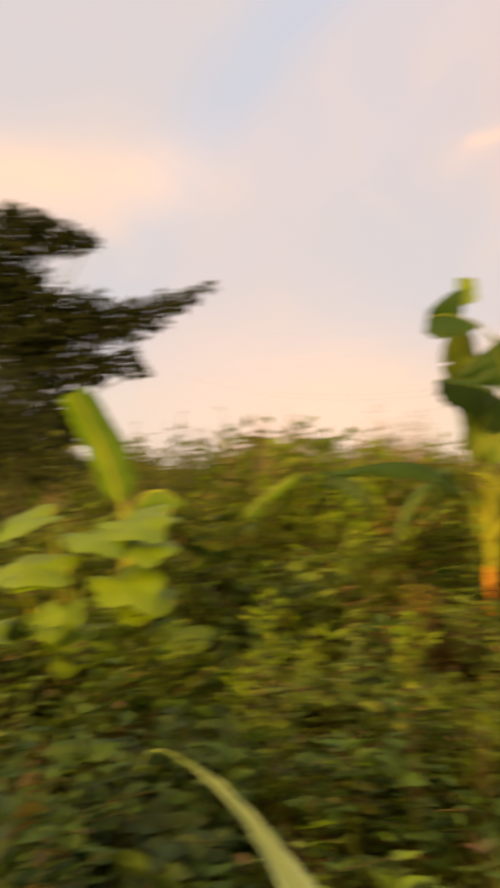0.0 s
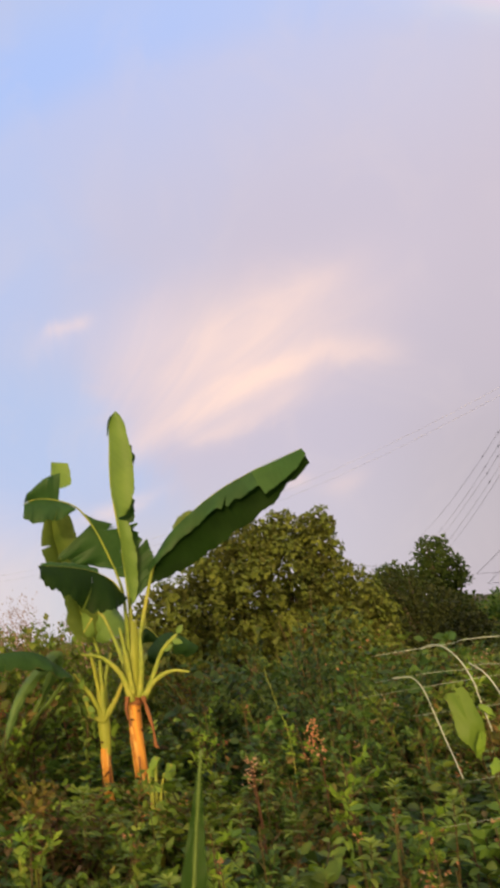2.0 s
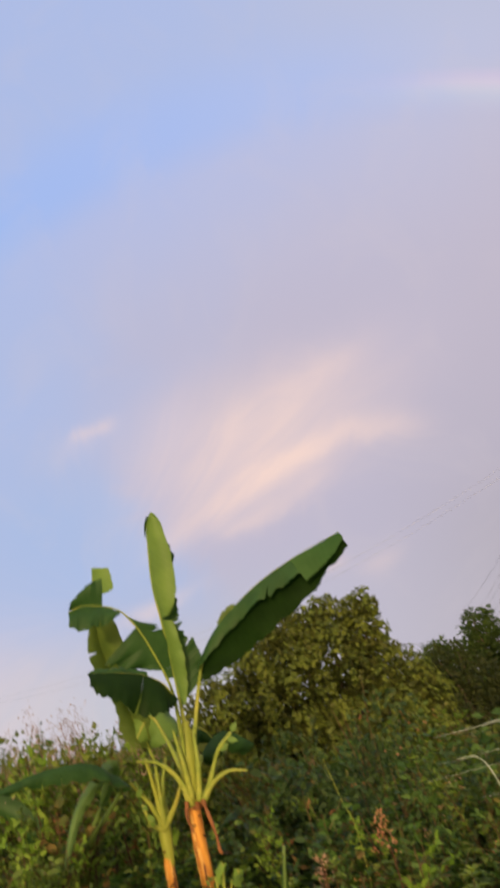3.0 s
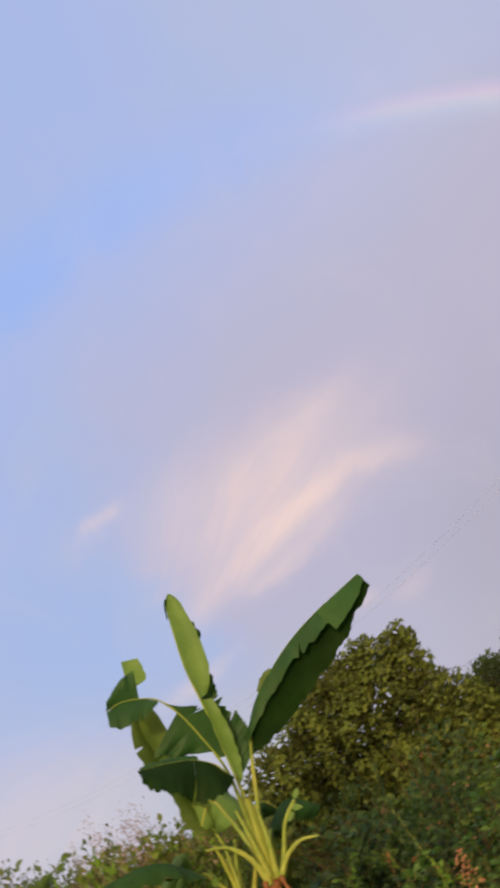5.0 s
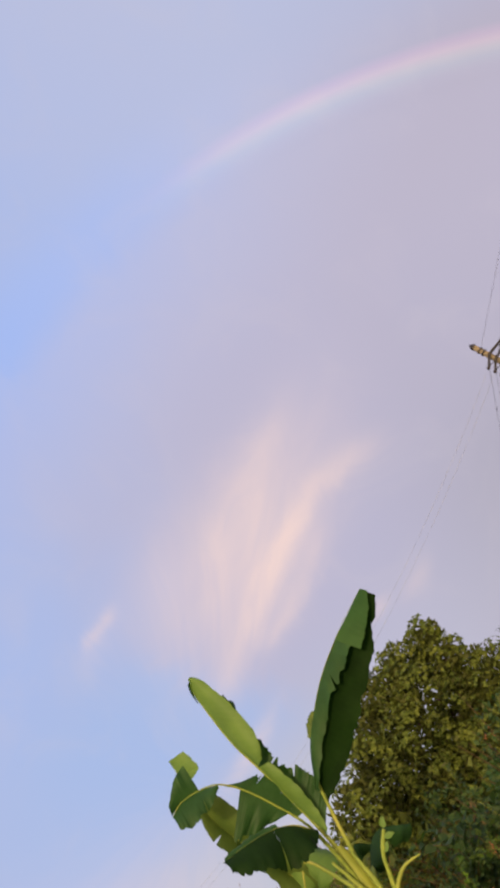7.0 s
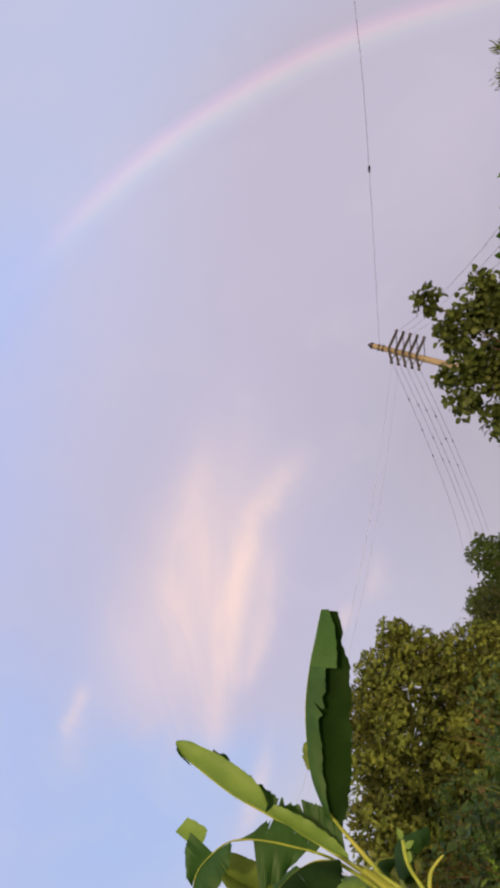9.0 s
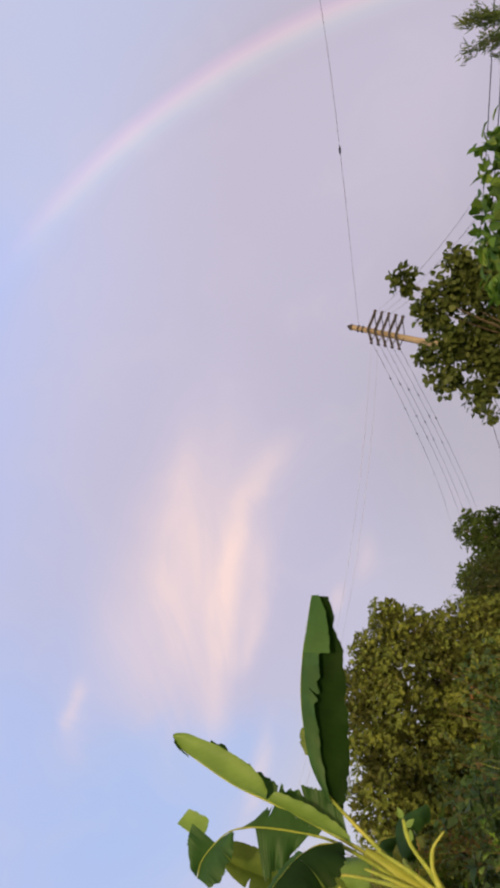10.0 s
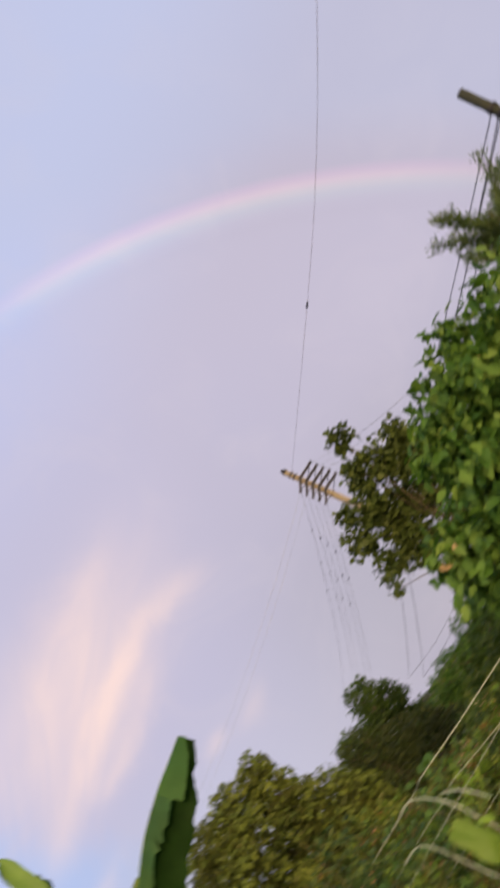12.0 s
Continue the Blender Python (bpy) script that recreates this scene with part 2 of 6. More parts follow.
# dark vine green, lowered further so the colour carries the bank's shade
VINE = leaf_material("dark_shaded_vine_leaves", [(0.0, (0.014, 0.036, 0.012)), (0.55, (0.028, 0.064, 0.018)), (0.84, (0.064, 0.110, 0.027)), (0.93, (0.095, 0.068, 0.030)), (1.0, (0.115, 0.085, 0.036))], rough=0.55, shine=0.22, patch=(0.045, 0.085, 0.024))
BUSH = leaf_material("bush_leaves", [(0.0, (0.050, 0.080, 0.015)), (0.5, (0.090, 0.134, 0.024)), (1.0, (0.175, 0.215, 0.042))], blotch=3.5, patch=(0.165, 0.190, 0.030))
# darker copy of the bush green: the gaps' shade is painted into inner leaves
BUSH_IN_SHADED = leaf_material("shaded_inner_bush_leaves", [(0.0, (0.040, 0.055, 0.013)), (1.0, (0.090, 0.104, 0.024))], blotch=5.0)
DARK_TREE = leaf_material("dark_tree_leaves", [(0.0, (0.024, 0.048, 0.012)), (0.6, (0.045, 0.08, 0.018)), (1.0, (0.08, 0.115, 0.026))], blotch=3.0)
# dark throughout: the shade over this bush is put into its leaf colour
BROWN_BUSH = leaf_material("shaded_brown_bush_leaves", [(0.0, (0.019, 0.028, 0.008)), (0.6, (0.034, 0.047, 0.012)), (1.0, (0.055, 0.068, 0.017))], blotch=3.0)
OLIVE_TREE = leaf_material("olive_tree_leaves", [(0.0, (0.030, 0.047, 0.012)), (0.5, (0.056, 0.082, 0.020)), (1.0, (0.105, 0.132, 0.035))], blotch=5.0)
GREEN_TREE = leaf_material("green_tree_leaves", [(0.0, (0.018, 0.058, 0.011)), (0.4, (0.040, 0.108, 0.017)), (0.85, (0.092, 0.178, 0.03)), (1.0, (0.15, 0.23, 0.05))], blotch=6.0, patch=(0.05, 0.105, 0.018))
# darkened copy of the dark tree's green: the dense crown's shade as colour
SHADED_TREE = leaf_material("shaded_tree_leaves", [(0.0, (0.013, 0.022, 0.007)), (0.6, (0.024, 0.038, 0.010)), (1.0, (0.045, 0.06, 0.014))], blotch=3.0)
NEEDLE = leaf_material("feathery_leaves", [(0.0, (0.065, 0.11, 0.045)), (1.0, (0.15, 0.20, 0.085))])
SCRUB = leaf_material("scrub_leaves", [(0.0, (0.05, 0.078, 0.018)), (0.5, (0.085, 0.118, 0.024)), (1.0, (0.15, 0.17, 0.04))], blotch=2.0)
# a darker, duller green for the large hanging leaf
BROAD_DULL = leaf_material("duller_broad_leaves", [(0.0, (0.065, 0.135, 0.020)), (1.0, (0.11, 0.185, 0.028))], rough=0.5, blotch=16.0)
BROAD = leaf_material("broad_leaves", [(0.0, (0.105, 0.20, 0.025)), (1.0, (0.17, 0.28, 0.04))], rough=0.4, blotch=9.0)
REED = leaf_material("reed_leaves", [(0.0, (0.020, 0.055, 0.011)), (1.0, (0.036, 0.08, 0.016))], rough=0.5, blotch=20.0)
REED_RIB = rough_material("reed_rib", (0.085, 0.145, 0.035), (0.07, 0.12, 0.03), (0.10, 0.16, 0.045), 30.0, 0.5, depth=0.001)
REED_PALE = leaf_material("pale_reed_leaves", [(0.0, (0.15, 0.25, 0.14)), (1.0, (0.24, 0.35, 0.21))], rough=0.42, blotch=20.0)
GRASS = leaf_material("grass_blades", [(0.0, (0.045, 0.08, 0.018)), (0.6, (0.09, 0.13, 0.025)), (1.0, (0.22, 0.2, 0.08))])
BANANA = banana_material("banana_blade", (0.032, 0.089, 0.025), (0.021, 0.063, 0.017), (0.044, 0.105, 0.031))
BANANA_YOUNG = banana_material("young_banana_blade", (0.128, 0.228, 0.050), (0.098, 0.185, 0.041), (0.165, 0.26, 0.07))
BANANA_BRIGHT = banana_material("bright_banana_blade", (0.10, 0.215, 0.03), (0.075, 0.17, 0.024), (0.15, 0.25, 0.045))
BANANA_MID = banana_material("mid_banana_blade", (0.030, 0.094, 0.021), (0.022, 0.075, 0.016), (0.045, 0.112, 0.027))
BANANA_OLIVE = banana_material("olive_banana_blade", (0.095, 0.145, 0.030), (0.06, 0.105, 0.022), (0.12, 0.16, 0.04))
BANANA_PALE = banana_material("banana_blade_back", (0.105, 0.19, 0.06), (0.08, 0.155, 0.045), (0.13, 0.21, 0.075))
# darkest blade green, lowered to hold the shade on the long leaf's hanging half
BANANA_DARK_AND_SHADED = banana_material("dark_and_shaded_banana_blade", (0.012, 0.034, 0.007), (0.008, 0.024, 0.005), (0.018, 0.044, 0.010), 0.08)
RIB = rough_material("banana_rib", (0.205, 0.270, 0.045), (0.14, 0.20, 0.034), (0.28, 0.30, 0.06), 30.0, 0.55, depth=0.002)
STEM_GREEN = rough_material("green_sheath", (0.25, 0.285, 0.045), (0.17, 0.22, 0.035), (0.34, 0.31, 0.06), 18.0, 0.55, (1, 1, 0.12), 0.005)
STEM_DRY = rough_material("dry_sheath", (0.54, 0.27, 0.05), (0.31, 0.125, 0.03), (0.52, 0.32, 0.08), 34.0, 0.75, (1, 1, 0.10), 0.012)
SCAR = rough_material("sheath_scar", (0.05, 0.025, 0.012), (0.11, 0.05, 0.02), (0.03, 0.018, 0.01), 30.0, 0.8, depth=0.004)
SHEATH_PALE = rough_material("pale_dry_sheath", (0.58, 0.36, 0.10), (0.42, 0.22, 0.06), (0.62, 0.42, 0.15), 26.0, 0.75, (1, 1, 0.1), 0.006)
HUSK = rough_material("hanging_husk", (0.20, 0.085, 0.035), (0.12, 0.05, 0.022), (0.28, 0.14, 0.06), 18.0, 0.85, (1, 1, 0.3), 0.006)
TWIG = rough_material("twig_bark", (0.06, 0.045, 0.02), (0.10, 0.07, 0.03), (0.05, 0.06, 0.02), 40.0)
RED_TWIG = rough_material("reddish_twig", (0.10, 0.05, 0.028), (0.065, 0.032, 0.018), (0.13, 0.075, 0.04), 40.0)
BARK = rough_material("bark", (0.06, 0.05, 0.035), (0.11, 0.09, 0.065), (0.08, 0.08, 0.05), 9.0, 0.9, (1, 1, 0.35), 0.02)
STRAW_LEAF = leaf_material("dry_blades", [(0.0, (0.22, 0.23, 0.13)), (1.0, (0.33, 0.33, 0.21))], rough=0.6, blotch=20.0)
STRAW = rough_material("dry_stalk", (0.27, 0.33, 0.27), (0.20, 0.25, 0.18), (0.33, 0.38, 0.33), 30.0, 0.7, (1, 1, 0.2), 0.002)
BLOOM = rough_material("dried_flowers", (0.25, 0.10, 0.042), (0.15, 0.06, 0.025), (0.32, 0.17, 0.07), 60.0, 0.8, depth=0.003)
BLOOM_PALE = rough_material("pale_flowers", (0.38, 0.23, 0.14), (0.26, 0.14, 0.08), (0.48, 0.36, 0.25), 60.0, 0.8, depth=0.003)
BLOOM_LIGHT = rough_material("light_orange_flowers", (0.40, 0.20, 0.10), (0.27, 0.12, 0.055), (0.48, 0.31, 0.18), 60.0, 0.8, depth=0.003)
ROSETTE = leaf_material("pale_rosette_leaves", [(0.0, (0.11, 0.18, 0.032)), (1.0, (0.21, 0.29, 0.06))])
DRY_LEAF = leaf_material("dried_leaves", [(0.0, (0.34, 0.22, 0.11)), (1.0, (0.46, 0.34, 0.20))], rough=0.8, blotch=20.0)
PLUME = rough_material("seed_plumes", (0.28, 0.19, 0.145), (0.18, 0.12, 0.085), (0.36, 0.27, 0.21), 50.0, 0.85, depth=0.002)
WEED_RED = leaf_material("reddened_weed_leaves", [(0.0, (0.05, 0.045, 0.015)), (0.4, (0.07, 0.09, 0.02)), (0.7, (0.105, 0.075, 0.026)), (1.0, (0.18, 0.075, 0.035))])
SOIL = rough_material("soil_and_litter", (0.035, 0.03, 0.016), (0.06, 0.05, 0.025), (0.04, 0.055, 0.018), 6.0, 0.95, depth=0.03)
CONCRETE = rough_material("pole_concrete", (0.225, 0.195, 0.145), (0.165, 0.142, 0.105), (0.265, 0.23, 0.17), 4.0, 0.85, (1, 1, 0.3), 0.004)
WOOD_POLE = rough_material("weathered_pole", (0.020, 0.025, 0.020), (0.032, 0.036, 0.028), (0.017, 0.022, 0.016), 12.0, 0.85, (1, 1, 0.15), 0.006)
STEEL = rough_material("dark_steel", (0.013, 0.013, 0.022), (0.010, 0.010, 0.016), (0.02, 0.02, 0.026), 20.0, 0.6, depth=0.001)
CERAMIC = rough_material("insulator_glaze", (0.045, 0.036, 0.038), (0.03, 0.025, 0.027), (0.06, 0.05, 0.05), 20.0, 0.3, depth=0.001)
FAINT = rough_material("far_wire", (0.30, 0.34, 0.45), (0.28, 0.32, 0.42), (0.32, 0.36, 0.47), 20.0, 1.0, depth=0)
WIRE = rough_material("bare_wire", (0.25, 0.24, 0.28), (0.21, 0.20, 0.24), (0.28, 0.27, 0.31), 20.0, 0.8, depth=0)
CABLE = rough_material("black_cable", (0.02, 0.02, 0.023), (0.03, 0.03, 0.034), (0.025, 0.025, 0.03), 20.0, 0.5, depth=0.001)


# ---------------------------------------------------------------- geometry helpers
FINE = (np.array([(0, 0, 0), (-0.42, 0.26, 0.07), (0, 0.33, -0.02), (0.42, 0.26, 0.07), (-0.38, 0.62, 0.05), (0, 0.68, -0.05), (0.38, 0.62, 0.05), (0, 1, -0.16)]),
        np.array([(0, 2, 1), (0, 3, 2), (1, 2, 5), (1, 5, 4), (2, 3, 6), (2, 6, 5), (4, 5, 7), (5, 6, 7)]))
ROUND = (np.array([(0, 0, 0), (-0.46, 0.12, 0.05), (0, 0.40, -0.02), (0.46, 0.12, 0.05), (-0.56, 0.52, 0.06), (0.56, 0.52, 0.06), (-0.3, 0.88, 0), (0.3, 0.88, 0), (0, 1, -0.08)]),
         np.array([(0, 2, 1), (0, 3, 2), (1, 2, 4), (2, 3, 5), (2, 6, 4), (2, 5, 7), (2, 8, 6), (2, 7, 8)]))
LITE = (np.array([(0, 0, 0), (-0.42, 0.42, 0.07), (0, 0.46, -0.03), (0.42, 0.42, 0.07), (0, 1, -0.13)]), np.array([(0, 2, 1), (0, 3, 2), (1, 2, 4), (2, 3, 4)]))
PLAIN = (np.array([(0, 0, 0), (-0.42, 0.45, 0.08), (0, 1, -0.1), (0.42, 0.45, 0.08)]), np.array([(0, 2, 1), (0, 3, 2)]))


def unit(a):
    return a / np.maximum(np.linalg.norm(a, axis=-1, keepdims=True), 1e-9)


class Geo:
    """Gathers triangles and makes one mesh of them."""

    def __init__(self):
        self.v, self.f, self.n = [], [], 0

    def add(self, v, f):
        self.v.append(np.asarray(v, float))
        self.f.append(np.asarray(f, int) + self.n)
        self.n += len(v)

    def leaves(self, p, d, up, length, width, shape=FINE):
        p, d, up = np.atleast_2d(p).astype(float), unit(np.atleast_2d(d).astype(float)), np.atleast_2d(up).astype(float)
        length, width = np.broadcast_to(length, len(p)), np.broadcast_to(width, len(p))
        x = unit(np.cross(d, up) + 1e-6)
        z = np.cross(x, d)
        tv, tf = shape
        v = (p[:, None] + x[:, None] * (tv[None, :, 0:1] * width[:, None, None])
             + d[:, None] * (tv[None, :, 1:2] * length[:, None, None]) + z[:, None] * (tv[None, :, 2:3] * length[:, None, None]))
        f = tf[None] + (np.arange(len(p)) * len(tv))[:, None, None]
        self.add(v.reshape(-1, 3), f.reshape(-1, 3))

    def tube(self, pts, radii, sides=5, cap=False):
        pts = np.asarray(pts, float)
        radii = np.broadcast_to(radii, len(pts)) if np.ndim(radii) == 0 else np.asarray(radii, float)
        t = unit(np.gradient(pts, axis=0))
        ref = np.array([0.31, 0.87, 0.37]) if abs(t[0, 2]) > 0.6 else np.array([0.1, 0.05, 1.0])
        a = unit(np.cross(t, ref))
        b = np.cross(t, a)
        ang = np.linspace(0, 2 * np.pi, sides, endpoint=False)
        v = pts[:, None] + radii[:, None, None] * (a[:, None] * np.cos(ang)[None, :, None] + b[:, None] * np.sin(ang)[None, :, None])
        i, j = np.meshgrid(np.arange(len(pts) - 1), np.arange(sides), indexing="ij")
        k = (j + 1) % sides
        q = np.stack([i * sides + j, i * sides + k, (i + 1) * sides + k, (i + 1) * sides + j], -1).reshape(-1, 4)
        f = np.concatenate([q[:, [0, 1, 2]], q[:, [0, 2, 3]]])
        v = v.reshape(-1, 3)
        if cap:
            n = len(v)
            v = np.vstack([v, pts[0], pts[-1]])
            e = (len(pts) - 1) * sides
            j = np.arange(sides)
            k = (j + 1) % sides
            f = np.concatenate([f, np.stack([np.full(sides, n), k, j], -1), np.stack([np.full(sides, n + 1), e + j, e + k], -1)])
        self.add(v, f)

    def bead(self, p, r, rng, squash=1.0):
        v = np.array([(1, 0, 0), (-1, 0, 0), (0, 1, 0), (0, -1, 0), (0, 0, squash), (0, 0, -squash)]) * r * rng.uniform(0.75, 1.25, (6, 1)) + p
        self.add(v, [(0, 2, 4), (2, 1, 4), (1, 3, 4), (3, 0, 4), (2, 0, 5), (1, 2, 5), (3, 1, 5), (0, 3, 5)])

    def mesh(self, name, mat, smooth=True):
        me = bpy.data.meshes.new(name)
        v, f = np.vstack(self.v), np.vstack(self.f)
        me.vertices.add(len(v))
        me.vertices.foreach_set("co", v.ravel())
        me.loops.add(f.size)
        me.loops.foreach_set("vertex_index", f.ravel())
        me.polygons.add(len(f))
        me.polygons.foreach_set("loop_start", np.arange(len(f)) * 3)
        me.polygons.foreach_set("use_smooth", np.full(len(f), smooth))
        me.update(calc_edges=True)
        me.materials.append(mat)
        return me


def thing(name, at, label, category, group="", kind=""):
    return tagged_at(new(name), at, label, category, group, kind)


def tagged_at(ob, at, label, category, group="", kind=""):
    ob.location = at
    return tagged(ob, label, category, group, kind)


def part(name, geo, mat, parent, label="", smooth=True):
    """Links a mesh, given in world places, as a part under its thing."""
    me = geo.mesh(name, mat, smooth)
    o = parent
    off = Vector((0, 0, 0))
    while o is not None:
        off += o.location
        o = o.parent
    if off.length > 0:
        me.transform(Matrix.Translation(-off))
    ob = new(name, me)
    ob.parent = parent
    return tagged(ob, label) if label else ob


def curve(pts, n):
    """Points along a smooth curve through the given ones."""
    p = np.asarray(pts, float)
    p = np.vstack([2 * p[0] - p[1], p, 2 * p[-1] - p[-2]])
    out = []
    for s in np.linspace(0, len(p) - 3, n):
        i = min(int(s), len(p) - 4)
        u = s - i
        a, b, c, d = p[i], p[i + 1], p[i + 2], p[i + 3]
        out.append(0.5 * (2 * b + (c - a) * u + (2 * a - 5 * b + 4 * c - d) * u * u + (3 * b - a - 3 * c + d) * u ** 3))
    return np.array(out)


def lerp(a, b, t):
    return np.array(a) * (1 - t) + np.array(b) * t


def rand_dirs(rng, n):
    return unit(rng.normal(size=(n, 3)))


# ---------------------------------------------------------------- ground
def ground_height(x, y):
    r = np.hypot(x, y)
    return 0.05 * np.sin(x * 0.9 + 1.3) * np.cos(y * 0.7) * np.clip(r / 4, 0, 1)


def make_ground():
    g = Geo()
    rings = np.concatenate([np.linspace(0.0, 14, 29), np.geomspace(17, 3500, 26)])
    ang = np.linspace(0, 2 * np.pi, 72, endpoint=False)
    rr, aa = np.meshgrid(rings, ang, indexing="ij")
    x, y = rr * np.cos(aa), rr * np.sin(aa)
    z = ground_height(x, y) * (rr < 60)
    v = np.stack([x, y, z], -1).reshape(-1, 3)
    i, j = np.meshgrid(np.arange(len(rings) - 1), np.arange(72), indexing="ij")
    k = (j + 1) % 72
    q = np.stack([i * 72 + j, (i + 1) * 72 + j, (i + 1) * 72 + k, i * 72 + k], -1).reshape(-1, 4)
    g.add(v, np.concatenate([q[:, [0, 1, 2]], q[:, [0, 2, 3]]]))
    ob = new("ground", g.mesh("ground", SOIL))
    tagged(ob, "dark soil with leaf litter and weeds", "ground", kind="structure")


make_ground()


# ---------------------------------------------------------------- banana plants
def blade(name, rib, half, parent, mat, folds=(-30, -30), near=(0, 0, 1), petiole=0.0, widths=(1, 1), tears=2, seed=1, label="",
          r0=0.02, tip=0.16, base=0.14, droop=25, ripple=0.012, back=None, rib_mat=None, sunk=False, taper=0.22, front=False, cuts_at=None, loose=7.0, shape=None, scallop=0.10, tip_power=0.5):
    """A banana leaf along a rib: two half blades that fold down or up from it, torn here and there, with the rib under them."""
    rng = np.random.default_rng(seed)
    pts = curve(rib, 44)
    lens = np.concatenate([[0], np.cumsum(np.linalg.norm(np.diff(pts, axis=0), axis=1))])
    s = lens / lens[-1]
    T = unit(np.gradient(pts, axis=0))
    S = unit(np.cross(T, np.broadcast_to(np.asarray(near, float), T.shape)))
    Nn = np.cross(S, T)
    g = Geo()
    uvs, sides = [], []
    i0 = int(np.searchsorted(s, petiole))
    b = np.clip((s - petiole) / (1 - petiole), 0, 1)
    prof = half * np.minimum(1, np.maximum(b, 1e-4) / base) ** 0.55 * np.minimum(1, np.maximum(1 - b, 0.004) / tip) ** tip_power * (1 - taper * b)
    if shape:
        prof = prof * np.interp(b, [q[0] for q in shape], [q[1] for q in shape])
    m = 7
    for side, fold, wk in ((-1, folds[0], widths[0]), (1, folds[1], widths[1])):
        cuts = list(cuts_at) if cuts_at else sorted(rng.choice(np.arange(i0 + 5, 40), size=tears, replace=False)) if tears else []
        edges = [i0, *cuts, len(pts) - 1]
        for a, e in zip(edges[:-1], edges[1:]):
            idx = np.arange(a, e + 1)
            dev = rng.normal(0, loose)
            grid = []
            for r, i in enumerate(idx):
                pinch = min(r, len(idx) - 1 - r)
                row = []
                for c in range(m):
                    u = c / (m - 1)
                    ang = radians(fold + dev * u - droop * u * u)
                    w = prof[i] * wk * u * ((1.0 if pinch > 0 or u < 0.3 else 0.94) + scallop * u * noise.noise((i * 1.15, seed * 2.3, side * 5.0)))
                    rip = 2.2 * ripple * u * noise.noise((i * 0.55, side * 3.0 + seed, u * 1.5)) + 2.6 * ripple * u * u * noise.noise((i * 0.23 + 9.0, seed * 1.7, side))
                    shift = 0.10 * prof[i] * u
                    row.append(pts[i] + side * S[i] * w * math.cos(ang) + Nn[i] * (w * math.sin(ang) + rip) + T[i] * shift)
                    uvs.append((side * u, lens[i] / 1.2))
                grid.append(row)
            v = np.array(grid).reshape(-1, 3)
            i, j = np.meshgrid(np.arange(len(idx) - 1), np.arange(m - 1), indexing="ij")
            q = np.stack([i * m + j, i * m + j + 1, (i + 1) * m + j + 1, (i + 1) * m + j], -1).reshape(-1, 4)
            if side < 0:
                q = q[:, ::-1]
            sides.append(np.full(2 * len(q), 0 if side < 0 else 1))
            g.add(v, np.concatenate([q[:, [0, 1, 2]], q[:, [0, 2, 3]]]))
    ob = part(name, g, mat, parent, label)
    uv = ob.data.uv_layers.new(name="UVMap")
    idx = np.empty(len(ob.data.loops), int)
    ob.data.loops.foreach_get("vertex_index", idx)
    uv.data.foreach_set("uv", np.array(uvs)[idx].ravel())
    if back is not None:
        ob.data.materials.append(back)
        ob.data.polygons.foreach_set("material_index", np.concatenate(sides))
    k = Geo()
    rr = r0 * (1 - 0.85 * s) + 0.002
    if sunk:
        rr = np.where(b > 0.02, np.maximum(rr * 0.35, 0.002), rr)
    k.tube(pts - Nn * (0.012 if sunk else -0.001 if front else 0.004), rr, 7, cap=True)
    part("midrib", k, rib_mat or RIB, ob, "yellow-green midrib and stalk")
    return ob


